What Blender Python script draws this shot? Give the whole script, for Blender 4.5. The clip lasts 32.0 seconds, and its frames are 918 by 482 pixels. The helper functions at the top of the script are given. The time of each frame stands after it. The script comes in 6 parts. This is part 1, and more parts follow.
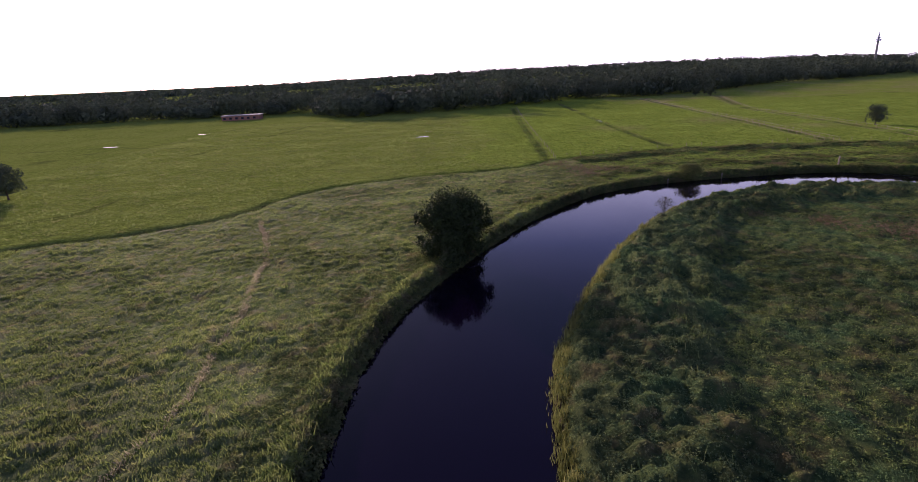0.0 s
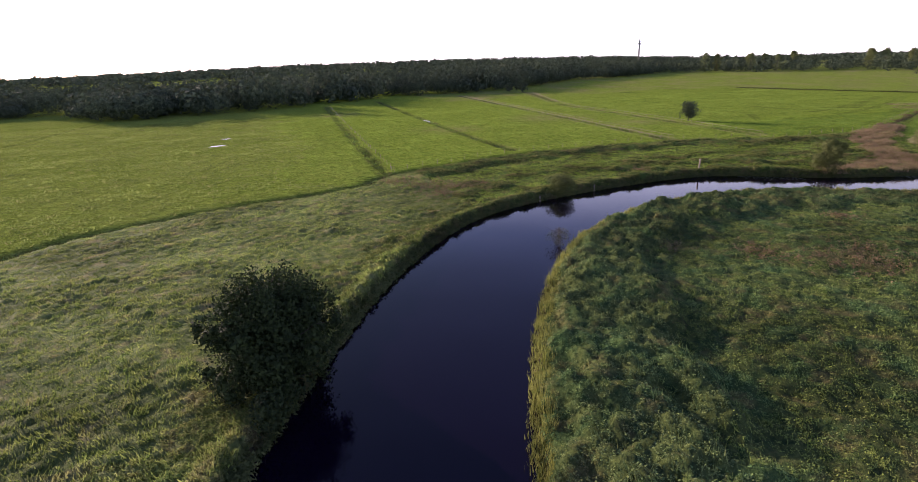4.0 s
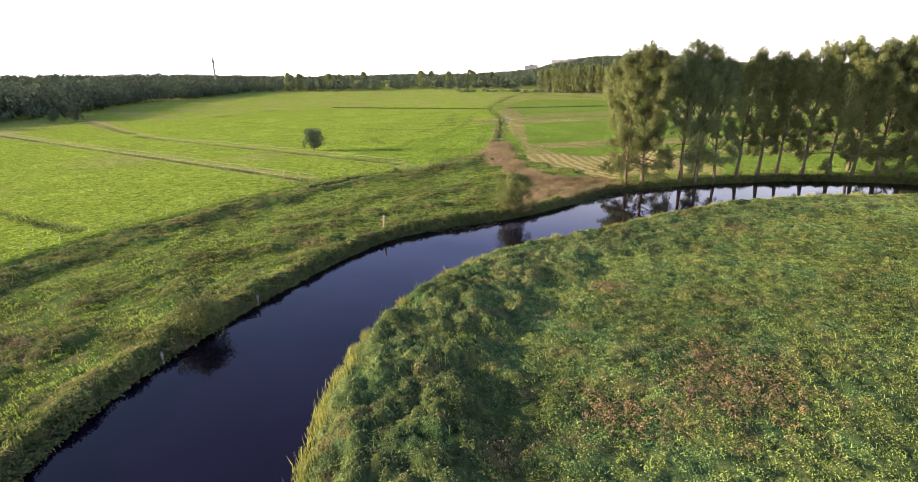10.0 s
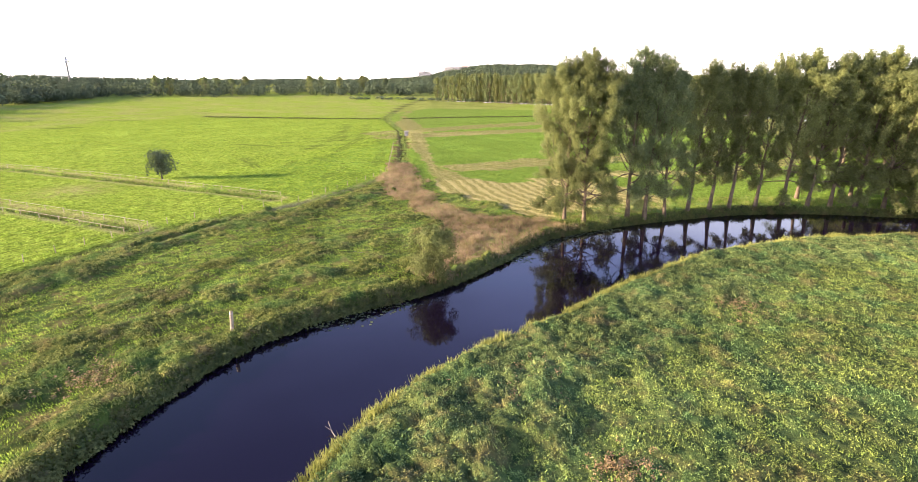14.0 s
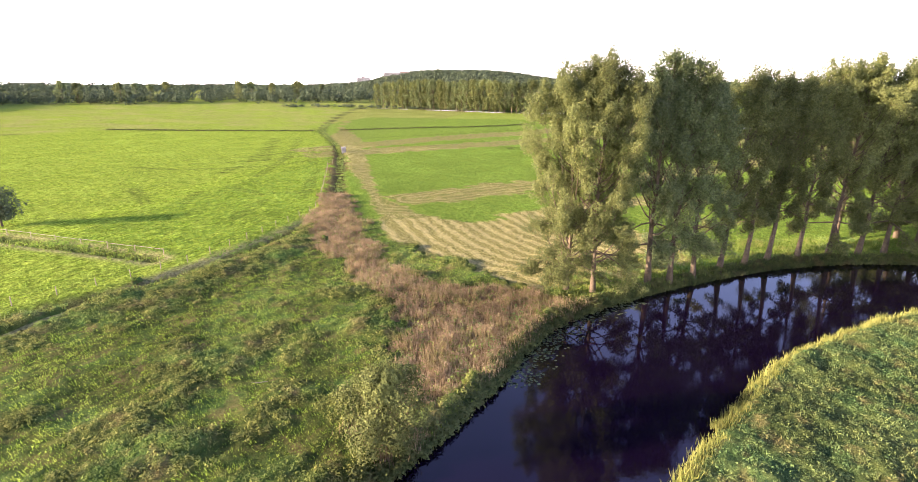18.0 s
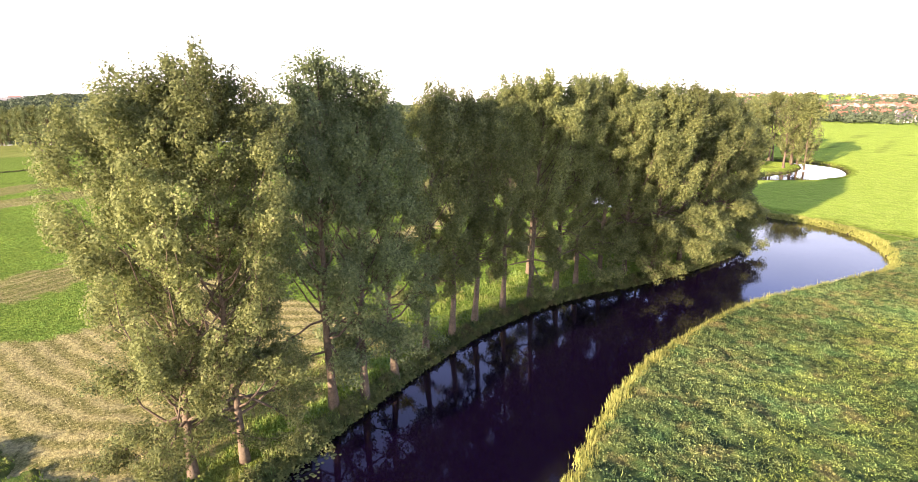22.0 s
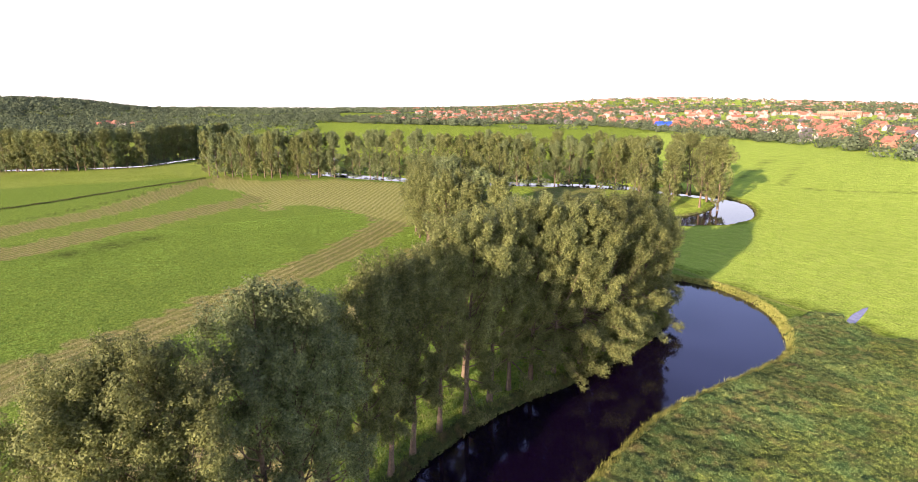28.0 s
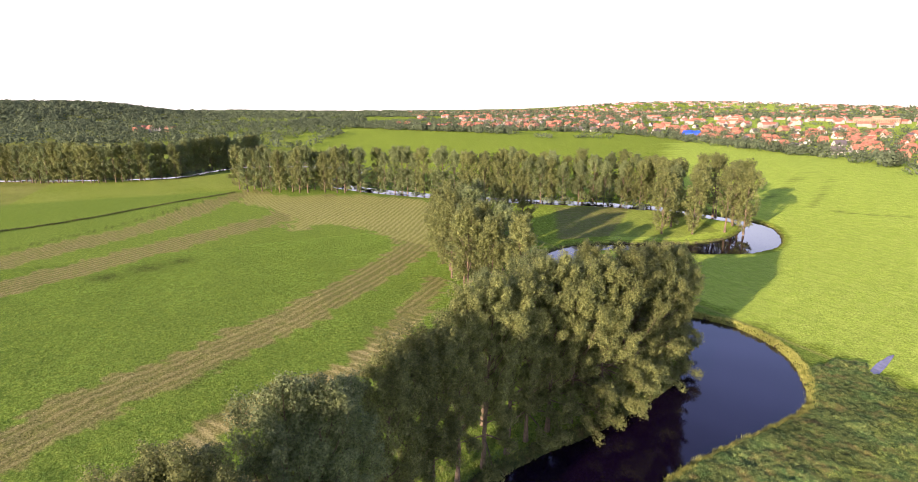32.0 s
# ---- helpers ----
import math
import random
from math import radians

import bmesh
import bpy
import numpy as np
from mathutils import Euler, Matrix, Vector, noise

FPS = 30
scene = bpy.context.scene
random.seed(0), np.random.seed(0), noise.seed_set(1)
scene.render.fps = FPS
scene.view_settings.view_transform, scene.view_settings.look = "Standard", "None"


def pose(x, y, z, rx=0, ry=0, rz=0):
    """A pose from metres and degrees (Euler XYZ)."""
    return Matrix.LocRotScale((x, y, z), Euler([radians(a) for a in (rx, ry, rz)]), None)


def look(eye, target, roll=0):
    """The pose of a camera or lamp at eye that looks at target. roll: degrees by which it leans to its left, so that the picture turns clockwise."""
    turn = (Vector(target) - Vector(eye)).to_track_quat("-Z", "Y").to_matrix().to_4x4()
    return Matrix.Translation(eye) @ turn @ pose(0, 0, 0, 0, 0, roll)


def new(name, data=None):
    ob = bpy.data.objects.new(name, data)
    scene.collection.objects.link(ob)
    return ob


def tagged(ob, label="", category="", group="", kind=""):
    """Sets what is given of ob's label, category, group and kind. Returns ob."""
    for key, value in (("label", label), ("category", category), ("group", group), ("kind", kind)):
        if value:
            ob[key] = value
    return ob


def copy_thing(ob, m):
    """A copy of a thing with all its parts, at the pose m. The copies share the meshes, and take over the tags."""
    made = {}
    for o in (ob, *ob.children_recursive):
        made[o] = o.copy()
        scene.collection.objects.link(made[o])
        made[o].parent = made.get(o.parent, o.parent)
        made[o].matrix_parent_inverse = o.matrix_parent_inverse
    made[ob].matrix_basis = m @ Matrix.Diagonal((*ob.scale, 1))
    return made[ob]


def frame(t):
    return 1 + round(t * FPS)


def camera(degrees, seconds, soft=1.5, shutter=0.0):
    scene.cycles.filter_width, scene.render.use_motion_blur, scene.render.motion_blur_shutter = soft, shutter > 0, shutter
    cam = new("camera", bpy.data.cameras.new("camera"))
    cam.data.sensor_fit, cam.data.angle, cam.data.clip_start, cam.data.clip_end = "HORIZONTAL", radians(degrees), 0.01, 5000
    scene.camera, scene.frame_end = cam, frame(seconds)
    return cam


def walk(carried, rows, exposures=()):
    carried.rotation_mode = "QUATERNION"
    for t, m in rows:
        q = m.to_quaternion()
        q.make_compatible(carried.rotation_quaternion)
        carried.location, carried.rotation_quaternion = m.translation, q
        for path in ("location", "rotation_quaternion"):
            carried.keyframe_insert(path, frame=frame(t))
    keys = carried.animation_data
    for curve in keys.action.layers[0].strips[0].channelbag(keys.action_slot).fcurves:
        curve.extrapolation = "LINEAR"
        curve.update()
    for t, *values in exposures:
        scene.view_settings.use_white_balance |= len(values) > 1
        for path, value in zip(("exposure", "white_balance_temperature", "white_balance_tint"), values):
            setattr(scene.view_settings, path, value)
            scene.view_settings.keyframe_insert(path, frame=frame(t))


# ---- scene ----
cam = camera(80.3, 32.0, 0.7)
PATH = [
    (0, (0.0, 0.0, 25.033), (0.0, 1.912, 24.445), -2.5),
    (0.5, (-0.65, 4.165, 24.757), (-0.544, 6.071, 24.159), -2.3),
    (1, (-1.024, 8.274, 24.559), (-0.82, 10.17, 23.954), -2.4),
    (1.5, (-1.197, 12.42, 24.47), (-0.87, 14.296, 23.857), -2.5),
    (2, (-1.036, 16.592, 24.457), (-0.588, 18.44, 23.836), -2.5),
    (2.5, (-0.667, 20.784, 24.458), (-0.115, 22.602, 23.833), -2.6),
    (3, (-0.217, 24.983, 24.399), (0.378, 26.787, 23.772), -2.3),
    (3.5, (0.197, 29.128, 24.324), (0.815, 30.924, 23.7), -2.0),
    (5.5, (2.399, 46.232, 24.43), (3.12, 47.994, 23.816), -1.0),
    (6, (3.471, 50.17, 24.506), (4.286, 51.894, 23.903), -1.2),
    (6.5, (4.91, 53.913, 24.557), (5.838, 55.581, 23.96), -1.2),
    (7, (6.706, 57.494, 24.6), (7.748, 59.095, 24.009), -1.4),
    (7.5, (8.72, 60.946, 24.656), (9.883, 62.463, 24.067), -1.4),
    (8, (10.95, 64.135, 24.733), (12.243, 65.543, 24.145), -1.4),
    (8.5, (13.395, 67.15, 24.782), (14.81, 68.436, 24.193), -1.4),
    (9, (16.147, 70.03, 24.73), (17.657, 71.202, 24.14), -1.3),
    (9.5, (19.166, 72.713, 24.705), (20.759, 73.768, 24.112), -1.2),
    (10, (22.282, 75.104, 24.714), (23.944, 76.042, 24.119), -1.1),
    (10.5, (25.525, 77.281, 24.78), (27.247, 78.105, 24.184), -1.0),
    (11, (28.932, 79.274, 24.847), (30.703, 79.987, 24.252), -0.9),
    (11.5, (32.414, 81.128, 24.969), (34.223, 81.74, 24.374), -0.8),
    (12, (35.747, 82.902, 25.147), (37.572, 83.469, 24.556), -0.6),
    (12.5, (39.16, 84.566, 25.271), (40.987, 85.129, 24.684), -0.5),
    (13, (42.671, 86.263, 25.323), (44.495, 86.837, 24.739), -0.3),
    (13.5, (46.301, 87.986, 25.347), (48.121, 88.576, 24.766), -0.2),
    (14, (49.97, 89.724, 25.434), (51.787, 90.328, 24.855), -0.1),
    (14.5, (53.697, 91.422, 25.595), (55.506, 92.048, 25.016), -0.0),
    (16.5, (68.075, 97.992, 26.498), (69.865, 98.677, 25.924), 0.8),
    (17, (71.966, 99.528, 26.567), (73.78, 100.149, 25.996), 0.5),
    (17.5, (75.655, 100.556, 26.486), (77.496, 101.093, 25.918), 0.2),
    (18, (79.568, 101.34, 26.387), (81.444, 101.748, 25.825), -0.0),
    (18.5, (83.395, 101.76, 26.267), (85.294, 102.043, 25.706), -0.4),
    (19, (87.565, 101.741, 26.178), (89.482, 101.87, 25.624), -0.9),
    (19.5, (91.615, 101.211, 25.976), (93.538, 101.205, 25.427), -1.2),
    (20, (95.58, 100.298, 25.909), (97.498, 100.132, 25.367), -1.4),
    (20.5, (99.185, 99.184, 25.849), (101.092, 98.876, 25.331), -1.6),
    (21, (102.577, 97.926, 25.869), (104.452, 97.441, 25.37), -0.7),
    (21.5, (105.875, 96.563, 26.226), (107.714, 95.958, 25.725), -0.4),
    (22, (108.472, 95.238, 26.315), (110.295, 94.576, 25.825), -0.7),
    (22.5, (110.17, 94.422, 26.323), (111.981, 93.735, 25.826), -0.2),
    (23, (110.987, 93.986, 26.319), (112.782, 93.266, 25.811), 0.2),
    (23.5, (111.138, 93.931, 26.608), (112.915, 93.175, 26.086), 0.6),
    (24, (111.038, 94.077, 27.587), (112.784, 93.249, 27.073), 0.4),
    (24.5, (110.889, 94.311, 29.147), (112.608, 93.424, 28.64), 0.3),
    (25, (110.736, 94.491, 31.063), (112.44, 93.57, 30.567), -0.1),
    (25.5, (110.555, 94.508, 33.127), (112.26, 93.587, 32.632), -0.3),
    (27.5, (109.75, 94.073, 41.678), (111.476, 93.194, 41.183), -0.4),
    (28, (109.628, 93.941, 43.81), (111.361, 93.073, 43.317), -0.4),
    (28.5, (109.506, 93.921, 45.821), (111.244, 93.063, 45.327), -0.4),
    (29, (109.407, 93.887, 47.728), (111.151, 93.04, 47.237), -0.3),
    (29.5, (109.341, 93.787, 49.548), (111.09, 92.949, 49.059), -0.3),
    (30, (109.29, 93.653, 51.093), (111.045, 92.827, 50.607), -0.3),
    (30.5, (109.21, 93.548, 52.105), (110.97, 92.731, 51.62), -0.2),
    (31, (109.14, 93.527, 52.574), (110.905, 92.721, 52.089), -0.3),
    (31.5, (109.077, 93.546, 52.686), (110.846, 92.748, 52.201), -0.3),
    (32, (109.01, 93.598, 52.623), (110.782, 92.809, 52.137), -0.3),
]
EXPOSURES = [(0.0, 0.12, 5650, 52), (3.0, 0.5, 5750, 42), (5.0, 0.82, 5950, 32), (7.0, 1.1, 6150, 26), (9.0, 1.4, 6250, 24), (11.0, 1.82, 6300, 24), (13.0, 2.11, 6350, 24), (16.5, 2.12, 6300, 28), (20.0, 2.12, 6300, 29), (25.0, 1.96, 6300, 31), (28.0, 1.66, 6300, 30), (32.0, 1.54, 6300, 30)]
walk(cam, [(t, look(eye, target, roll)) for t, eye, target, roll in PATH], EXPOSURES)

# ---- world, sun, exposure ----
SUN_TO = Vector((-0.44, 0.88, 0.22)).normalized()
ELEV = math.asin(SUN_TO.z)
AZIM = math.atan2(SUN_TO.x, SUN_TO.y)

world = bpy.data.worlds.new("sky")
scene.world = world
world.use_nodes = True
wn, wl = world.node_tree.nodes, world.node_tree.links
wn.clear()
w_out = wn.new("ShaderNodeOutputWorld")
w_bg = wn.new("ShaderNodeBackground")
w_sky = wn.new("ShaderNodeTexSky")
w_sky.sky_type = "NISHITA"
w_sky.sun_disc = False
w_sky.sun_elevation, w_sky.sun_rotation = ELEV, AZIM
w_sky.air_density, w_sky.dust_density, w_sky.ozone_density = 1.0, 0.8, 1.5
w_bg.inputs["Strength"].default_value = 0.05
# thin bright haze veil that thickens towards the horizon
w_tc = wn.new("ShaderNodeTexCoord")
w_sep = wn.new("ShaderNodeSeparateXYZ")
wl.new(w_tc.outputs["Generated"], w_sep.inputs[0])
w_ramp = wn.new("ShaderNodeValToRGB")
w_ramp.color_ramp.elements[0].position, w_ramp.color_ramp.elements[0].color = 0.0, (17.0, 16.3, 15.0, 1)
w_ramp.color_ramp.elements[1].position, w_ramp.color_ramp.elements[1].color = 0.8, (0.8, 1.05, 2.7, 1)
mid = w_ramp.color_ramp.elements.new(0.17)
mid.color = (10.5, 10.3, 10.2, 1)
high = w_ramp.color_ramp.elements.new(0.3)
high.color = (2.2, 2.7, 5.2, 1)
wl.new(w_sep.outputs["Z"], w_ramp.inputs[0])
w_map = wn.new("ShaderNodeMapping")
w_map.inputs["Scale"].default_value = (3.0, 3.0, 14.0)
wl.new(w_tc.outputs["Generated"], w_map.inputs[0])
w_noise = wn.new("ShaderNodeTexNoise")
w_noise.inputs["Scale"].default_value = 1.6
w_noise.inputs["Detail"].default_value = 5.0
wl.new(w_map.outputs[0], w_noise.inputs["Vector"])
w_cr = wn.new("ShaderNodeMapRange")
w_cr.inputs["From Min"].default_value, w_cr.inputs["From Max"].default_value = 0.35, 0.7
w_cr.inputs["To Min"].default_value, w_cr.inputs["To Max"].default_value = 0.85, 1.1
wl.new(w_noise.outputs[0], w_cr.inputs["Value"])
w_mul = wn.new("ShaderNodeMix")
w_mul.data_type, w_mul.blend_type = "RGBA", "MULTIPLY"
w_mul.inputs["Factor"].default_value = 1.0
wl.new(w_ramp.outputs[0], w_mul.inputs["A"])
wl.new(w_cr.outputs[0], w_mul.inputs["B"])
w_dot = wn.new("ShaderNodeVectorMath")
w_dot.operation = "DOT_PRODUCT"
w_dot.inputs[1].default_value = (SUN_TO.x, SUN_TO.y, 0.0)
wl.new(w_tc.outputs["Generated"], w_dot.inputs[0])
w_glow = wn.new("ShaderNodeMapRange")
w_glow.interpolation_type = "SMOOTHSTEP"
w_glow.inputs["From Min"].default_value, w_glow.inputs["From Max"].default_value = -0.6, 1.0
w_glow.inputs["To Min"].default_value, w_glow.inputs["To Max"].default_value = 0.75, 2.6
wl.new(w_dot.outputs["Value"], w_glow.inputs["Value"])
w_low = wn.new("ShaderNodeMapRange")
w_low.interpolation_type = "SMOOTHSTEP"
w_low.inputs["From Min"].default_value, w_low.inputs["From Max"].default_value = 0.08, 0.42
w_low.inputs["To Min"].default_value, w_low.inputs["To Max"].default_value = 0.0, 1.0
wl.new(w_sep.outputs["Z"], w_low.inputs["Value"])
w_even = wn.new("ShaderNodeMix")
w_even.data_type = "FLOAT"
w_tall = wn.new("ShaderNodeMapRange")
w_tall.inputs["From Min"].default_value, w_tall.inputs["From Max"].default_value = -0.7, 0.8
w_tall.inputs["To Min"].default_value, w_tall.inputs["To Max"].default_value = 1.8, 0.2
wl.new(w_dot.outputs["Value"], w_tall.inputs["Value"])
wl.new(w_tall.outputs[0], w_even.inputs["B"])
wl.new(w_low.outputs[0], w_even.inputs["Factor"])
wl.new(w_glow.outputs[0], w_even.inputs["A"])
w_side = wn.new("ShaderNodeMix")
w_side.data_type, w_side.blend_type = "RGBA", "MULTIPLY"
w_side.inputs["Factor"].default_value = 1.0
wl.new(w_mul.outputs["Result"], w_side.inputs["A"])
wl.new(w_even.outputs["Result"], w_side.inputs["B"])
w_add = wn.new("ShaderNodeMix")
w_add.data_type, w_add.blend_type = "RGBA", "ADD"
w_add.inputs["Factor"].default_value = 1.0
wl.new(w_sky.outputs[0], w_add.inputs["A"])
wl.new(w_side.outputs["Result"], w_add.inputs["B"])
wl.new(w_add.outputs["Result"], w_bg.inputs["Color"])
wl.new(w_bg.outputs[0], w_out.inputs["Surface"])

sun_data = bpy.data.lights.new("sun", "SUN")
sun_data.energy, sun_data.angle, sun_data.color = 5.0, radians(0.6), (1.0, 0.83, 0.58)
sun = new("sun", sun_data)
sun.matrix_world = look(SUN_TO * 400, (0, 0, 0))

# ---- plan ----
WATER_Z = -0.8
LEFT_BANK = [(-40, -150), (-22, -40), (-14, 5), (-11, 31), (-10, 45), (-6, 60), (4, 80), (14, 96), (27, 111), (38, 118.5), (52, 123), (72, 126), (88, 126), (98, 122), (110, 113.5), (122, 108.5), (137, 103.5),
             (147, 95.5), (157, 84), (166, 71), (171.5, 57), (174, 40), (177.5, 26), (182, 14), (189, 4), (206, 1), (230, 12), (256, 6), (271, -12), (278, -33), (267, -60), (260, -76), (262, -98), (276, -118), (300, -114), (330, -104)]
RIGHT_BANK = [(-18, -150), (-4, -40), (3, 5), (6.5, 31), (8, 42), (12, 53), (17, 64), (25, 78), (33, 89), (43, 99), (56, 106), (70, 109), (82, 108.5), (95, 104), (106, 97), (115, 92.5), (124, 87), (133, 81),
              (142, 71.5), (149, 62), (154.5, 51), (159, 38), (161, 26), (162, 12), (164, 0), (171, -9), (180, -16), (192, -19), (202, -16), (226, 0), (248, -4), (260, -20), (266, -38), (250, -58), (240, -84), (248, -108), (272, -130), (302, -128), (334, -118)]
FAR_RIVER = [(326, -112), (345, -98), (358, -82), (380, -56), (406, -31), (430, -10), (455, 6), (490, 20), (525, 4), (552, -16), (580, -14), (612, 20), (632, 68), (606, 100), (580, 122), (590, 180), (616, 240), (640, 320), (640, 420)]
MAIN_DITCH = [(-240, 20), (-120, 66), (-76, 87), (-60, 93), (-45, 103), (-40, 115), (-32, 127), (-12, 138), (14, 145), (21, 149), (27, 156), (43, 161), (66, 168), (86, 168), (104, 168), (122, 166), (140, 157), (155, 153), (177, 152), (189, 153),
              (206, 160), (250, 179), (288, 197), (312, 210), (368, 243), (421, 264), (530, 301), (640, 330)]
DITCH_A = [(27, 160), (31, 230), (36, 310), (42, 395)]
DITCH_B = [(68, 176), (69, 225), (71, 270), (80, 420)]
DITCH_C = [(119, 172), (127, 245), (135, 320), (148, 440)]
DITCH_D = [(148, 165), (152, 200), (157, 250), (163, 310), (205, 436)]
DITCH_E = [(345, 364), (349, 320), (356, 280), (362, 245)]
DITCH_F = [(370, 232), (388, 205), (402, 179), (414, 157), (449, 118), (474, 84)]


def smooth_line(points, step=2.0):
    """Catmull-Rom through the points, resampled."""
    p = np.array(points, float)
    p = np.vstack([2 * p[0] - p[1], p, 2 * p[-1] - p[-2]])
    out = []
    for i in range(1, len(p) - 2):
        a, b, c, d = p[i - 1], p[i], p[i + 1], p[i + 2]
        n = max(2, int(np.linalg.norm(c - b) / step))
        for s in np.arange(n) / n:
            out.append(0.5 * (2 * b + (c - a) * s + (2 * a - 5 * b + 4 * c - d) * s**2 + (3 * b - a - 3 * c + d) * s**3))
    out.append(p[-2])
    return np.array(out)


def line_distance(x, y, line):
    """Distance of points to a polyline, and how far along it the nearest place lies (metres)."""
    best, along = np.full(x.shape, 1e9), np.zeros(x.shape)
    run = 0.0
    for (ax, ay), (bx, by) in zip(line[:-1], line[1:]):
        dx, dy = bx - ax, by - ay
        ll = dx * dx + dy * dy + 1e-9
        s = np.clip(((x - ax) * dx + (y - ay) * dy) / ll, 0, 1)
        d = np.hypot(x - ax - s * dx, y - ay - s * dy)
        near = d < best
        best = np.where(near, d, best)
        along = np.where(near, run + s * math.sqrt(ll), along)
        run += math.sqrt(ll)
    return best, along


def inside(x, y, poly):
    hit = np.zeros(x.shape, bool)
    j = len(poly) - 1
    for i in range(len(poly)):
        (xi, yi), (xj, yj) = poly[i], poly[j]
        cross = (yi > y) != (yj > y)
        hit ^= cross & (x < (xj - xi) * (y - yi) / (yj - yi + 1e-12) + xi)
        j = i
    return hit


def fade(v, a, b):
    s = np.clip((v - a) / (b - a), 0, 1)
    return s * s * (3 - 2 * s)


_rng = np.random.default_rng(5)
_waves = [(_rng.uniform(0, 2 * np.pi), _rng.uniform(0, 2 * np.pi)) for _ in range(24)]


def wob(x, y, scale, n=6, k=0):
    """Smooth wandering noise of about -1 to 1 with the given wavelength."""
    v = 0
    for i in range(n):
        ang, ph = _waves[(i + k) % 24]
        f = 2 * np.pi / scale * (0.7 + 0.25 * i)
        v = v + np.sin(f * (x * math.cos(ang) + y * math.sin(ang)) + ph + 1.7 * np.sin(f * 0.37 * (y * math.cos(ang) - x * math.sin(ang)) + ph))
    return v / n * 1.6


def hash01(a, b, k):
    v = np.sin(a * 127.1 + b * 311.7 + k * 74.7) * 43758.5453
    return v - np.floor(v)


def mounds(x, y, cell, k=0):
    """Rounded tussocks, one to a jittered cell: 0 between them, up to 1 on the tallest."""
    u, v = x / cell, y / cell
    iu, iv = np.floor(u), np.floor(v)
    best = np.zeros(x.shape)
    for du in (-1, 0, 1):
        for dv in (-1, 0, 1):
            a, b = iu + du, iv + dv
            d2 = (u - a - hash01(a, b, k)) ** 2 + (v - b - hash01(a, b, k + 1)) ** 2
            r = 0.42 + 0.5 * hash01(a, b, k + 2)
            best = np.maximum(best, (0.35 + 0.65 * hash01(a, b, k + 3)) * np.sqrt(np.clip(1 - d2 / r**2, 0, 1)))
    return best


LB, RB = smooth_line(LEFT_BANK), smooth_line(RIGHT_BANK)
RIVER_POLY = np.vstack([LB, RB[::-1]])
LB_C, RB_C = LB[::2], RB[::2]
DITCH_LINE = smooth_line(MAIN_DITCH, 4.0)
DITCHES = [DITCH_LINE] + [np.array(d, float) for d in (DITCH_A, DITCH_B, DITCH_C, DITCH_D)]


def river_sdf(x, y):
    """Metres to the water's edge, positive on land."""
    shape = x.shape
    x, y = x.ravel(), y.ravel()
    d = np.full(x.shape, 400.0)
    near = (x > -120) & (x < 420) & (y > -230) & (y < 220)
    xn, yn = x[near], y[near]
    dl, _ = line_distance(xn, yn, LB_C)
    dr, _ = line_distance(xn, yn, RB_C)
    m = np.minimum(dl, dr)
    d[near] = np.where(inside(xn, yn, RIVER_POLY), -m, m)
    return d.reshape(shape)


HILLS = [(2460, 530, 54, 380, 330), (2330, 800, 24, 300, 170), (350, 1900, 20, 900, 450), (2800, -2600, 55, 1300, 500), (3600, 700, 30, 900, 900), (1300, 2300, 22, 700, 400)]


def ground_z(x, y, sdf=None):
    if sdf is None:
        sdf = river_sdf(x, y)
    z = 0.10 * wob(x, y, 23.0) + 0.07 * wob(x, y, 7.0, k=5)
    for hx, hy, hh, sx, sy in HILLS:
        z = z + hh * np.exp(-((x - hx) / sx) ** 2 - ((y - hy) / sy) ** 2)
    # south field rises gently towards the town
    z = z + 5.0 * fade(-y + 0.15 * x, 120, 420) * (y < 0) * fade(x, 60, 200)
    wig = sdf + 0.6 * wob(x, y, 5.0, k=3) + 0.35 * wob(x, y, 2.1, k=9)
    bank = fade(wig, -0.9, 0.9)
    z = z * fade(sdf, 0.0, 6.0) + 0.05
    z = -2.4 + (z + 2.4) * bank
    return z


def ditch_cut(x, y):
    cut, edge = np.zeros(x.shape), np.full(x.shape, 99.0)
    for i, line in enumerate(DITCHES):
        lo, hi = line.min(0) - 8, line.max(0) + 8
        sel = (x > lo[0]) & (x < hi[0]) & (y > lo[1]) & (y < hi[1])
        if not sel.any():
            continue
        d, _ = line_distance(x[sel], y[sel], line)
        wide = 1.9 if i == 0 else 1.2
        cut[sel] = np.maximum(cut[sel], (0.68 if i == 0 else 0.6) * np.exp(-(d / wide) ** 2))
        edge[sel] = np.minimum(edge[sel], d)
    return cut, edge


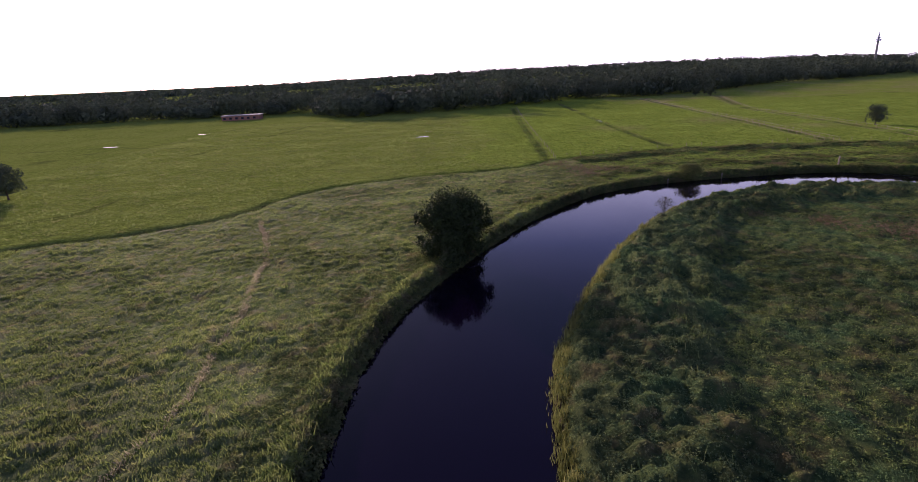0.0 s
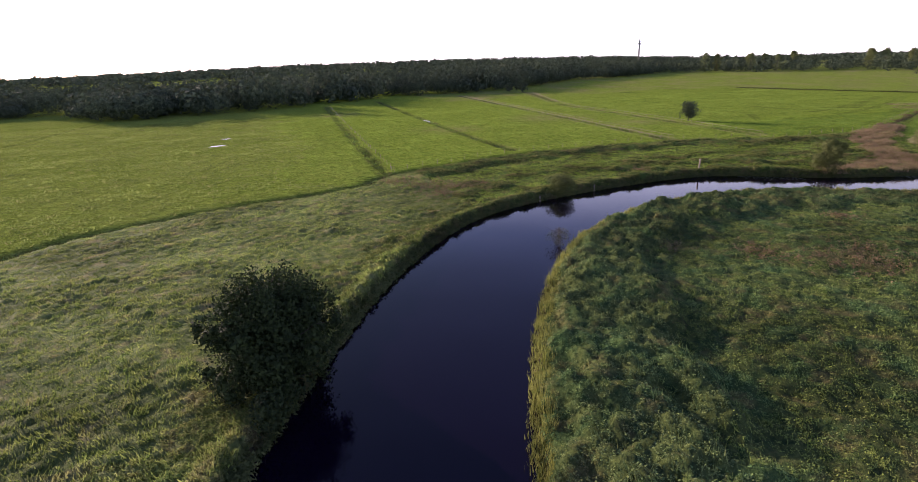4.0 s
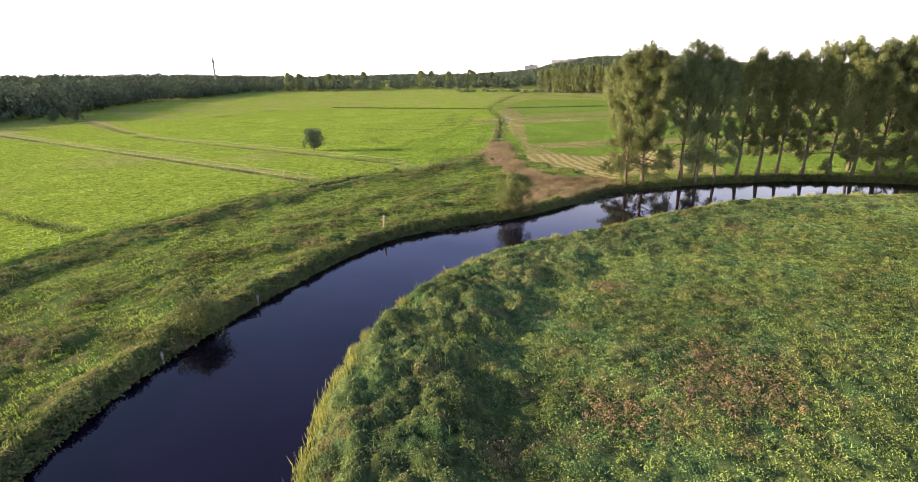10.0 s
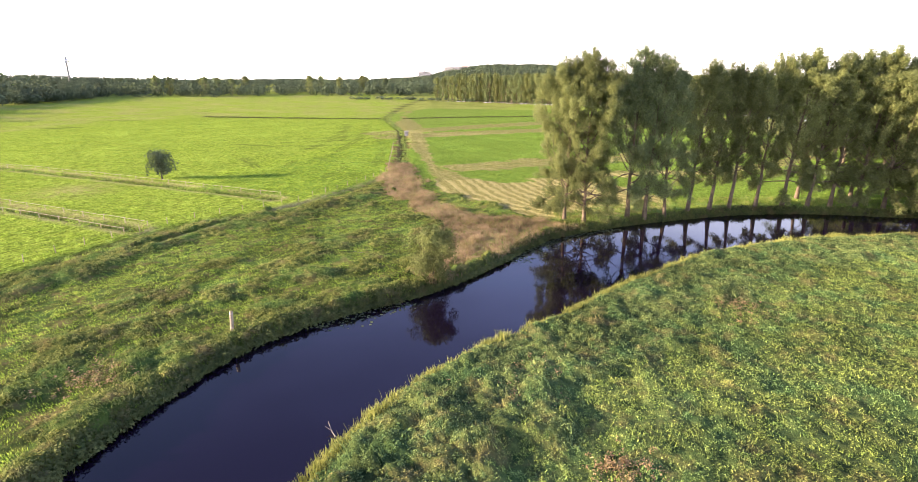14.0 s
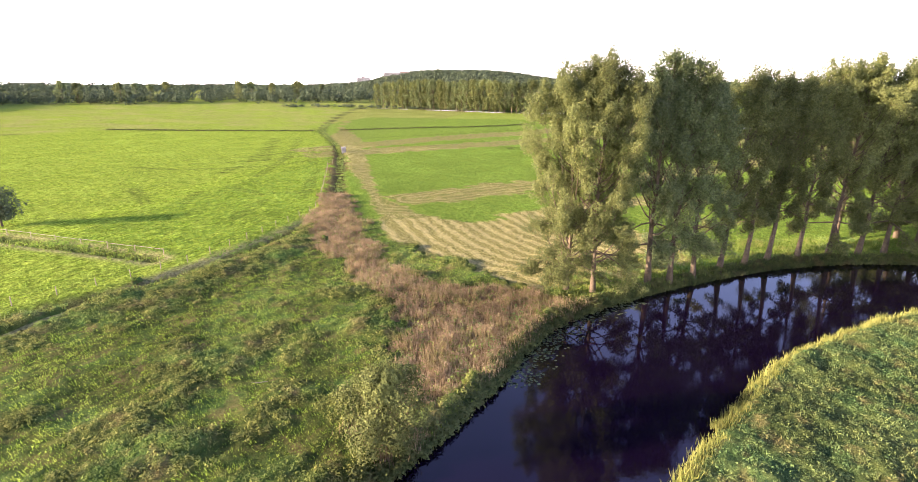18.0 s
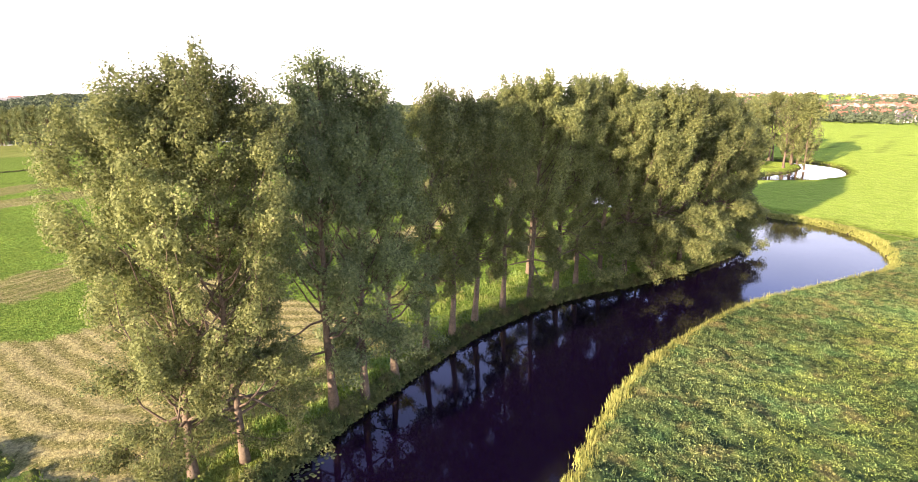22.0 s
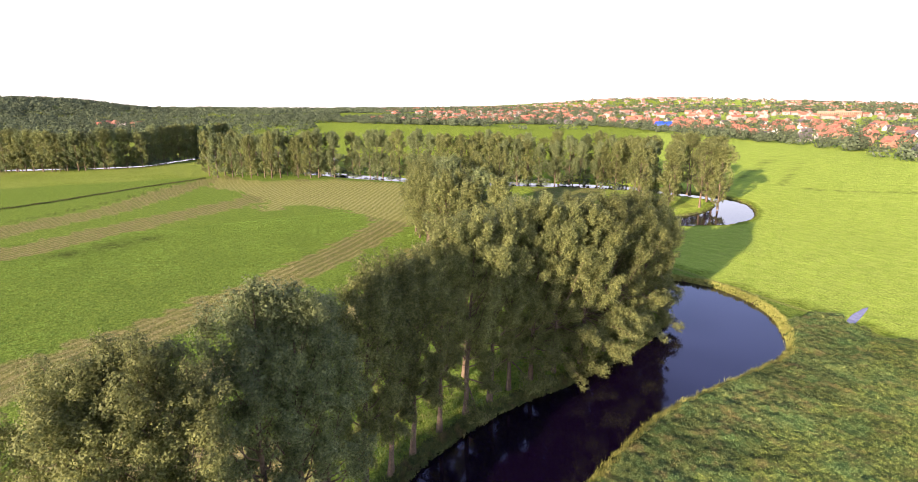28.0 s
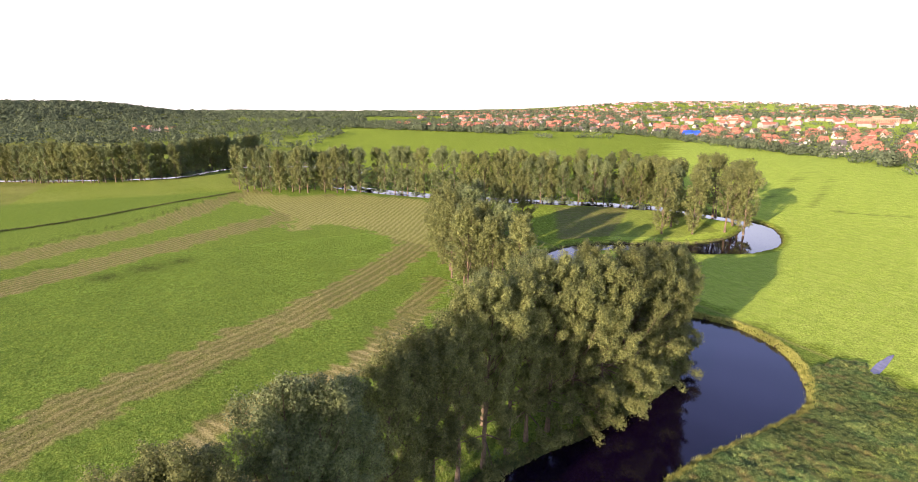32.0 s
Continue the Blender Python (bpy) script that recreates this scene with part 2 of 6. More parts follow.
# polygons of the plan (metres)
REED_BED = [(190, 156), (178, 154), (166, 148), (152, 136), (140, 125), (131, 119), (122, 116.5), (114, 118), (113, 113), (122, 110), (134, 105), (145, 99), (147, 106), (146, 115), (152, 127), (165, 136), (180, 144), (192, 151)]
REED_DITCH = [(188, 153.5), (206, 161), (231, 172.5), (250, 180), (300, 203)]
HAY_FAN = [(148, 104), (147, 110), (149, 117), (154, 125), (166, 133), (184, 141), (212, 156), (247, 176), (283, 190), (333, 222), (366, 232), (440, 262), (440, 257), (405, 248), (328, 204), (286, 186), (234, 162), (200, 147), (195, 141), (185, 133), (180, 122), (188, 108), (190, 98), (172, 82), (164, 84), (156, 92)]
SWATHS = [([(200, 138), (218, 119), (227, 105), (245, 80), (272, 51), (294, 31), (317, 13)], 4.6), ([(188, 112), (200, 97), (209, 87), (212, 70), (236, 50), (257, 36)], 2.4),
          ([(285, 205), (343, 164), (355, 152), (382, 124), (443, 94), (470, 75)], 6.0), ([(270, 196), (320, 139), (346, 110), (364, 87), (385, 62), (399, 29)], 5.6)]
HAY_FIELD = [(298, 22), (320, 32), (346, 41), (352, 54), (346, 68), (385, 62), (440, 84), (470, 76), (439, 47), (432, 19), (391, -20), (352, -22), (318, 6)]
MOWN_EDGE = [(110, 161.5), (121, 160), (132, 159.5), (144, 157.5), (165, 154), (181, 154)]
ROUGH_LIMIT = -22.0


def regions(x, y, sdf):
    """Kinds of cover: rough herbs, dry reeds, mown hay, bright pasture."""
    n1, n2 = wob(x, y, 14.0, k=2), wob(x, y, 5.0, k=7)
    core = (x > -120) & (x < 720) & (y > -200) & (y < 470)
    river_side = inside(x, y, RIVER_POLY)
    # the peninsula inside the bend: east and south of the right bank
    dl, _ = line_distance(x, y, LB_C)
    dr, _ = line_distance(x, y, RB_C)
    right = (dr < dl) & ~river_side & (y > ROUGH_LIMIT + 4 * n1) & (x < 172) & (x > -20 + 0 * y)
    dd, _ = line_distance(x, y, DITCH_LINE)
    strip = (dl < dr) & ~river_side & (x > 34) & (x < 190) & (y > 90) & inside(x + 3.5 * n1, y + 2 * n2, STRIP_POLY)
    reed = inside(x + 2.2 * n1, y + 2.0 * n2, REED_BED) | (line_distance(x, y, np.array(REED_DITCH, float))[0] < 2.6 + 1.1 * n1 + 0.8 * n2)
    reed &= sdf > -0.5
    hay = inside(x + 1.0 * n2, y + 1.0 * n1, HAY_FAN) | inside(x + 4 * n1 + 4 * wob(x, y, 37.0, k=5), y + 4 * n2 + 4 * wob(x, y, 31.0, k=11), HAY_FIELD)
    for way, wide in SWATHS:
        d_sw, _ = line_distance(x, y, np.array(way, float))
        hay |= (d_sw < wide * 1.5 + 1.8 * n1 + 1.1 * n2) & (x > 184)
    return right, strip & ~reed, reed & ~river_side, hay & ~reed & ~river_side & (sdf > 1.5), dd


STRIP_POLY = [(28, 156), (43, 161), (66, 168), (86, 168), (104, 168), (122, 166), (140, 157), (155, 153), (177, 152), (190, 152), (160, 128), (146, 100), (122, 104), (98, 118), (88, 122), (60, 121), (34, 112), (36, 130)]

# ---- materials ----
def material(name, rough=0.8, spec=0.3):
    m = bpy.data.materials.new(name)
    m.use_nodes = True
    b = m.node_tree.nodes["Principled BSDF"]
    b.inputs["Roughness"].default_value = rough
    b.inputs["Specular IOR Level"].default_value = spec
    return m, m.node_tree.nodes, m.node_tree.links, b


def noise_node(n, l, scale, detail=4.0, vec=None, rough=0.55):
    t = n.new("ShaderNodeTexNoise")
    t.inputs["Scale"].default_value, t.inputs["Detail"].default_value, t.inputs["Roughness"].default_value = scale, detail, rough
    if vec is not None:
        l.new(vec, t.inputs["Vector"])
    return t.outputs["Fac"]


def remap(n, l, value, a, b, c=0.0, d=1.0):
    t = n.new("ShaderNodeMapRange")
    for key, v in (("From Min", a), ("From Max", b), ("To Min", c), ("To Max", d)):
        t.inputs[key].default_value = v
    l.new(value, t.inputs["Value"])
    return t.outputs[0]


def mix(n, l, fac, a, b, blend="MIX"):
    t = n.new("ShaderNodeMix")
    t.data_type, t.blend_type = "RGBA", blend
    for key, v in (("Factor", fac), ("A", a), ("B", b)):
        if isinstance(v, (int, float)):
            t.inputs[key].default_value = v
        elif isinstance(v, tuple):
            t.inputs[key].default_value = (*v, 1)
        else:
            l.new(v, t.inputs[key])
    return t.outputs["Result"]


def math_node(n, l, op, a, b=0.0, c=0.15):
    t = n.new("ShaderNodeMath")
    t.operation = op
    for i, v in enumerate((a, b, c)):
        if isinstance(v, (int, float)):
            t.inputs[i].default_value = v
        else:
            l.new(v, t.inputs[i])
    return t.outputs[0]


def bump(n, l, height, bsdf, strength=0.5, dist=0.1):
    t = n.new("ShaderNodeBump")
    t.inputs["Strength"].default_value, t.inputs["Distance"].default_value = strength, dist
    l.new(height, t.inputs["Height"])
    l.new(t.outputs[0], bsdf.inputs["Normal"])


def attr(n, name):
    t = n.new("ShaderNodeAttribute")
    t.attribute_name = name
    return t.outputs["Fac"]


def ground_material():
    m, n, l, b = material("meadow", 0.95, 0.0)
    pos = n.new("ShaderNodeNewGeometry").outputs["Position"]
    big, middle, fine = noise_node(n, l, 0.035, 4, pos), noise_node(n, l, 0.35, 5, pos), noise_node(n, l, 2.6, 6, pos, 0.7)
    col = mix(n, l, remap(n, l, big, 0.35, 0.65), (0.165, 0.207, 0.036), (0.245, 0.273, 0.062))
    col = mix(n, l, math_node(n, l, "MULTIPLY", attr(n, "pale"), remap(n, l, middle, 0.35, 0.6)), col, (0.34, 0.28, 0.13))
    lush = mix(n, l, remap(n, l, middle, 0.35, 0.7), (0.19, 0.295, 0.028), (0.29, 0.38, 0.05))
    rough = noise_node(n, l, 0.9, 5, pos, 0.7)
    sep = n.new("ShaderNodeSeparateXYZ")
    l.new(pos, sep.inputs[0])
    furrow = math_node(n, l, "SINE", math_node(n, l, "MULTIPLY_ADD", sep.outputs[0], 0.85, math_node(n, l, "MULTIPLY", big, 9.0)))
    lush = mix(n, l, 1.0, lush, remapped_grey(n, l, furrow, -1, 1, 0.965, 1.03), "MULTIPLY")
    lush = mix(n, l, 1.0, lush, remapped_grey(n, l, rough, 0.34, 0.66, 0.55, 1.35), "MULTIPLY")
    mp = n.new("ShaderNodeMapping")
    mp.inputs["Scale"].default_value = (0.35, 1.0, 1.0)
    l.new(pos, mp.inputs[0])
    streak = noise_node(n, l, 1.3, 5, mp.outputs[0], 0.7)
    lush = mix(n, l, 1.0, lush, remapped_grey(n, l, streak, 0.36, 0.64, 0.6, 1.3), "MULTIPLY")
    col = mix(n, l, remap(n, l, streak, 0.5, 0.66, 0, 0.55), col, (0.3, 0.27, 0.12))
    col = mix(n, l, attr(n, "lush"), col, lush)
    col = mix(n, l, attr(n, "young"), col, mix(n, l, remap(n, l, middle, 0.35, 0.7), (0.33, 0.46, 0.06), (0.42, 0.53, 0.09)))
    col = mix(n, l, attr(n, "field"), col, mix(n, l, remap(n, l, rough, 0.36, 0.64), (0.09, 0.17, 0.024), (0.19, 0.27, 0.042)))
    mp2 = n.new("ShaderNodeMapping")
    mp2.inputs["Rotation"].default_value = (0, 0, -1.1)
    mp2.inputs["Scale"].default_value = (0.04, 1.0, 1.0)
    l.new(pos, mp2.inputs[0])
    drill = noise_node(n, l, 0.55, 4, mp2.outputs[0], 0.7)
    col = mix(n, l, attr(n, "young"), col, mix(n, l, 1.0, col, remapped_grey(n, l, drill, 0.36, 0.64, 0.92, 1.06), "MULTIPLY"))
    herb = mix(n, l, remap(n, l, noise_node(n, l, 1.1, 4, pos, 0.65), 0.34, 0.66), (0.05, 0.09, 0.018), (0.17, 0.21, 0.044))
    herb = mix(n, l, 1.0, herb, remapped_grey(n, l, noise_node(n, l, 0.06, 3, pos), 0.36, 0.64, 0.72, 1.22), "MULTIPLY")
    col = mix(n, l, attr(n, "herb"), col, herb)
    # hay swaths lie in rows along the way the mower went
    rows = math_node(n, l, "SINE", math_node(n, l, "ADD", math_node(n, l, "MULTIPLY", attr(n, "row"), 2.6), math_node(n, l, "MULTIPLY", middle, 7.0)))
    hay = mix(n, l, remap(n, l, rows, -0.5, 0.8), (0.21, 0.20, 0.062), (0.42, 0.365, 0.15))
    hay = mix(n, l, remap(n, l, fine, 0.4, 0.7, 0, 0.5), hay, (0.37, 0.31, 0.13))
    col = mix(n, l, attr(n, "hay"), col, hay)
    col = mix(n, l, attr(n, "reed"), col, (0.19, 0.13, 0.06))
    col = mix(n, l, attr(n, "mud"), col, mix(n, l, fine, (0.05, 0.042, 0.028), (0.10, 0.085, 0.05)))
    col = mix(n, l, attr(n, "straw"), col, mix(n, l, fine, (0.24, 0.22, 0.09), (0.45, 0.38, 0.19)))
    col = mix(n, l, attr(n, "wear_and_shade"), col, mix(n, l, fine, (0.035, 0.05, 0.012), (0.09, 0.10, 0.035)))
    col = mix(n, l, 1.0, col, remapped_grey(n, l, fine, 0.34, 0.66, 0.48, 1.42), "MULTIPLY")
    l.new(col, b.inputs["Base Color"])
    clump = noise_node(n, l, 1.1, 6, pos, 0.75)
    bump(n, l, clump, b, 1.0, 0.6)
    return m


def remapped_grey(n, l, v, a, b, c, d):
    t = n.new("ShaderNodeCombineColor")
    r = remap(n, l, v, a, b, c, d)
    for i in range(3):
        l.new(r, t.inputs[i])
    return t.outputs[0]


def leaf_material(name, dark, light, odd=None, trans=0.25, rough=0.55, patchy=False, cool=None, relief=0.0):
    """Leaves and blades: each one differs a little, patches differ more."""
    m, n, l, b = material(name, 0.85 if patchy else rough, 0.03 if patchy else 0.14)
    rnd = n.new("ShaderNodeNewGeometry").outputs["Random Per Island"]
    pos = n.new("ShaderNodeNewGeometry").outputs["Position"]
    patch, broad = noise_node(n, l, 0.33, 4, pos, 0.65), noise_node(n, l, 0.06, 3, pos)
    if patchy:
        tuft = noise_node(n, l, 1.1, 4, pos, 0.65)
        part_a = remap(n, l, tuft, 0.34, 0.66, 0.0, 0.75)
        fac = math_node(n, l, "MULTIPLY_ADD", rnd, 0.22, part_a)
    else:
        fac = math_node(n, l, "MULTIPLY_ADD", rnd, 0.5, 0.25)
    col = mix(n, l, fac, dark, light)
    if cool:
        col = mix(n, l, remap(n, l, noise_node(n, l, 0.21, 3, pos), 0.48, 0.66, 0, 0.5), col, cool)
    col = mix(n, l, 1.0, col, remapped_grey(n, l, broad, 0.36, 0.64, 0.72, 1.22), "MULTIPLY")
    low, high_ = (0.88, 1.12) if patchy else (0.78, 1.22)
    col = mix(n, l, 1.0, col, remapped_grey(n, l, rnd, 0.0, 1.0, low, high_), "MULTIPLY")
    if odd:
        col = mix(n, l, remap(n, l, patch, 0.53, 0.68, 0, 0.6), col, odd)
    l.new(col, b.inputs["Base Color"])
    if relief:
        bump(n, l, noise_node(n, l, 3.2, 6, pos, 0.75), b, 1.0, relief)
    tr = n.new("ShaderNodeBsdfTranslucent")
    l.new(col, tr.inputs["Color"])
    ms = n.new("ShaderNodeMixShader")
    ms.inputs[0].default_value = trans
    l.new(b.outputs[0], ms.inputs[1])
    l.new(tr.outputs[0], ms.inputs[2])
    l.new(ms.outputs[0], n["Material Output"].inputs["Surface"])
    return m


def plain_material(name, colour, rough=0.8, scale=3.0, vary=0.35, metal=0.0, relief=0.02):
    m, n, l, b = material(name, rough)
    tc = n.new("ShaderNodeTexCoord").outputs["Object"]
    f = noise_node(n, l, scale, 6, tc, 0.65)
    g = noise_node(n, l, scale * 0.17, 3, tc)
    col = mix(n, l, 1.0, colour, remapped_grey(n, l, f, 0.3, 0.7, 1 - vary, 1 + vary), "MULTIPLY")
    col = mix(n, l, 1.0, col, remapped_grey(n, l, g, 0.3, 0.7, 1 - vary * 0.6, 1 + vary * 0.6), "MULTIPLY")
    l.new(col, b.inputs["Base Color"])
    b.inputs["Metallic"].default_value = metal
    bump(n, l, f, b, 0.5, relief)
    return m


def water_material():
    m, n, l, b = material("river_water", 0.045, 0.5)
    b.inputs["Base Color"].default_value = (0.004, 0.0016, 0.008, 1)
    b.inputs["IOR"].default_value = 1.333
    pos = n.new("ShaderNodeNewGeometry").outputs["Position"]
    f = noise_node(n, l, 1.3, 4, pos, 0.6)
    g = noise_node(n, l, 0.12, 3, pos)
    l.new(remap(n, l, g, 0.45, 0.65, 0.02, 0.09), b.inputs["Roughness"])
    bump(n, l, f, b, 0.06, 0.05)
    return m


MAT_GROUND, MAT_WATER = ground_material(), water_material()
MAT_POPLAR = leaf_material("poplar_leaves", (0.118, 0.143, 0.05), (0.238, 0.257, 0.084), trans=0.5)
# bluer leaves: sky tint of trees shaded by their neighbours, put in the colour
MAT_POPLAR_COOL = leaf_material("cool_poplar_leaves", (0.108, 0.148, 0.06), (0.235, 0.272, 0.11), trans=0.5)
MAT_ALDER = leaf_material("alder_leaves", (0.02, 0.035, 0.012), (0.055, 0.078, 0.022), trans=0.08, rough=0.8)
MAT_BUSH = leaf_material("willow_leaves", (0.07, 0.09, 0.026), (0.17, 0.185, 0.055), trans=0.15, rough=0.85)
MAT_WOODS = leaf_material("woodland_leaves", (0.05, 0.073, 0.04), (0.10, 0.125, 0.066), trans=0.12, rough=0.95)
# blue in the dark tone stands for skylight in the shade
MAT_HERB = leaf_material("herb_leaves", (0.065, 0.116, 0.04), (0.225, 0.27, 0.08), (0.26, 0.19, 0.075), trans=0.06, patchy=True, cool=(0.085, 0.19, 0.06))
MAT_GRASS = leaf_material("meadow_grass", (0.09, 0.15, 0.03), (0.30, 0.345, 0.09), (0.37, 0.32, 0.14), trans=0.6, patchy=True)
MAT_FRINGE = leaf_material("bank_fringe", (0.17, 0.205, 0.042), (0.38, 0.375, 0.11), trans=0.3, patchy=True)
MAT_REED = leaf_material("dry_reeds", (0.20, 0.15, 0.08), (0.42, 0.31, 0.18), (0.21, 0.20, 0.07), trans=0.3, patchy=True)
MAT_SEDGE = leaf_material("sedge", (0.09, 0.15, 0.032), (0.28, 0.335, 0.072), (0.28, 0.235, 0.08), trans=0.04, patchy=True, cool=(0.12, 0.24, 0.09))
MAT_STRIP = leaf_material("strip_sedge", (0.115, 0.15, 0.034), (0.29, 0.295, 0.08), (0.29, 0.23, 0.095), trans=0.25, patchy=True, cool=(0.13, 0.25, 0.05))
# masses under the leaves: shade between leaf tips is darkened into their colour
MAT_SHADED_HERB_MASS = leaf_material("herb_mass", (0.035, 0.066, 0.024), (0.175, 0.215, 0.055), (0.20, 0.165, 0.06), trans=0.02, patchy=True, cool=(0.06, 0.14, 0.042), relief=0.35)
MAT_SHADED_STRIP_MASS = leaf_material("strip_mass", (0.04, 0.07, 0.015), (0.16, 0.175, 0.04), (0.21, 0.155, 0.065), trans=0.02, patchy=True, cool=(0.09, 0.19, 0.04), relief=0.35)
# darker than the other sedge: the bank's shadow side is in this colour
MAT_SHADED_PLANTS = leaf_material("shaded_plants", (0.045, 0.07, 0.022), (0.15, 0.16, 0.05), (0.17, 0.125, 0.06), trans=0.05, patchy=True)
MAT_MEADOW_MASS = leaf_material("meadow_mass", (0.085, 0.135, 0.032), (0.24, 0.27, 0.08), (0.32, 0.27, 0.125), trans=0.02, patchy=True, relief=0.25)
MAT_PASTURE = leaf_material("pasture_grass", (0.12, 0.215, 0.028), (0.30, 0.385, 0.065), trans=0.62, patchy=True)
MAT_AFTERMATH = leaf_material("aftermath_grass", (0.10, 0.19, 0.028), (0.20, 0.30, 0.05), patchy=True)
MAT_PATH = leaf_material("trodden_grass", (0.35, 0.31, 0.16), (0.5, 0.45, 0.25), trans=0.5)
MAT_HAY = leaf_material("cut_hay", (0.24, 0.22, 0.085), (0.44, 0.39, 0.17), trans=0.25)
MAT_RUST = leaf_material("rusty_stems", (0.16, 0.115, 0.05), (0.34, 0.235, 0.11), (0.17, 0.19, 0.05))
MAT_MUD = plain_material("wet_pale_mud", (0.17, 0.155, 0.18), 0.2, 0.8, 0.3)
MAT_LILY = leaf_material("lily_pads", (0.05, 0.075, 0.03), (0.13, 0.15, 0.06), trans=0.05)
MAT_BARK = plain_material("poplar_bark", (0.125, 0.093, 0.058), 0.9, 5.0, 0.4, relief=0.05)
MAT_BARK_DARK = plain_material("alder_bark", (0.07, 0.055, 0.04), 0.9, 5.0)
MAT_POST = plain_material("weathered_wood", (0.31, 0.25, 0.17), 0.85, 9.0)
MAT_RAIL = plain_material("pale_rail", (0.3, 0.26, 0.18), 0.8, 6.0)
MAT_ROOF = plain_material("red_roof_tiles", (0.31, 0.118, 0.075), 0.8, 0.6, 0.45)
MAT_ROOF_DARK = plain_material("dark_roof_tiles", (0.10, 0.085, 0.09), 0.7, 2.0)
MAT_WALL = plain_material("white_render", (0.45, 0.41, 0.37), 0.85, 1.2, 0.12)
MAT_BRICK = plain_material("brick_wall", (0.34, 0.17, 0.11), 0.85, 2.0, 0.25)
MAT_FAR_WALL = plain_material("distant_walls", (0.28, 0.24, 0.21), 0.85, 0.3, 0.3)
MAT_GLASS = plain_material("dark_window_glass", (0.03, 0.035, 0.045), 0.1, 1.0, 0.2)
MAT_STEEL = plain_material("galvanised_steel", (0.45, 0.46, 0.48), 0.5, 4.0, 0.15, 0.6)
MAT_BLUE = plain_material("blue_tarpaulin", (0.02, 0.09, 0.55), 0.5, 2.0, 0.2)
MAT_CONCRETE = plain_material("concrete", (0.26, 0.245, 0.22), 0.85, 3.0)


# ---- mesh helpers ----
def mesh_of(name, verts, quads, mat, smooth=False):
    """A mesh from arrays of vertices and faces that all have the same number of corners."""
    verts, quads = np.asarray(verts, np.float32), np.asarray(quads, np.int32)
    me = bpy.data.meshes.new(name)
    k = quads.shape[1]
    me.vertices.add(len(verts))
    me.vertices.foreach_set("co", verts.ravel())
    me.loops.add(quads.size)
    me.loops.foreach_set("vertex_index", quads.ravel())
    me.polygons.add(len(quads))
    me.polygons.foreach_set("loop_start", np.arange(0, quads.size, k, dtype=np.int32))
    if smooth:
        me.polygons.foreach_set("use_smooth", np.ones(len(quads), bool))
    me.materials.append(mat)
    me.update(calc_edges=True)
    me.validate()
    return me


def mesh_part(name, me, parent=None, label="", at=None):
    ob = new(name, me)
    if parent is not None:
        ob.parent = parent
    if at is not None:
        ob.matrix_basis = at
    if label:
        ob["label"] = label
    return ob


def part(name, bm, mat, parent=None, label="", smooth=False):
    me = bpy.data.meshes.new(name)
    bm.to_mesh(me)
    bm.free()
    me.materials.append(mat)
    if smooth:
        for p in me.polygons:
            p.use_smooth = True
    return mesh_part(name, me, parent, label)


def box_bm(x0, y0, z0, x1, y1, z1, bevel=0.0):
    bm = bmesh.new()
    bmesh.ops.create_cube(bm, size=1.0, matrix=Matrix.LocRotScale(((x0 + x1) / 2, (y0 + y1) / 2, (z0 + z1) / 2), None, (x1 - x0, y1 - y0, z1 - z0)))
    if bevel:
        bmesh.ops.bevel(bm, geom=bm.edges[:], offset=bevel, segments=1, affect="EDGES")
    return bm


def tubes(paths, sides=7):
    """Tapered tubes. paths: lists of (x, y, z, radius)."""
    vs, fs, base = [], [], 0
    for path in paths:
        p = np.array(path, float)
        for i, (x, y, z, r) in enumerate(p):
            t = p[min(i + 1, len(p) - 1), :3] - p[max(i - 1, 0), :3]
            t = t / (np.linalg.norm(t) + 1e-9)
            u = np.cross(t, (0.31, 0.95, 0.02))
            u = u / np.linalg.norm(u)
            v = np.cross(t, u)
            ang = np.arange(sides) * 2 * np.pi / sides
            vs.append(np.array([x, y, z]) + r * (np.cos(ang)[:, None] * u + np.sin(ang)[:, None] * v))
        for i in range(len(p) - 1):
            for k in range(sides):
                a, b = base + i * sides + k, base + i * sides + (k + 1) % sides
                fs.append((a, b, b + sides, a + sides))
        base += len(p) * sides
    return np.vstack(vs), np.array(fs)


def leaf_cards(rng, centres, size, flat=0.0, long=1.25, outward=None, spin=0.6):
    """One pointed leaf at each centre, turned at random."""
    n = len(centres)
    a = rng.normal(size=(n, 3))
    if outward is not None:
        a = a * spin + outward
    a[:, 2] = a[:, 2] * (1 - flat) + flat * 1.2
    a /= np.linalg.norm(a, axis=1)[:, None] + 1e-9
    u = np.cross(a, rng.normal(size=(n, 3)))
    u /= np.linalg.norm(u, axis=1)[:, None] + 1e-9
    v = np.cross(a, u)
    s = size * rng.uniform(0.6, 1.35, (n, 1))
    verts = np.stack([centres - u * s * long * 0.55, centres - v * s * 0.5 + u * s * long * 0.4, centres + v * s * 0.5 + u * s * long * 0.4], 1).reshape(-1, 3)
    return verts, np.arange(3 * n).reshape(-1, 3)


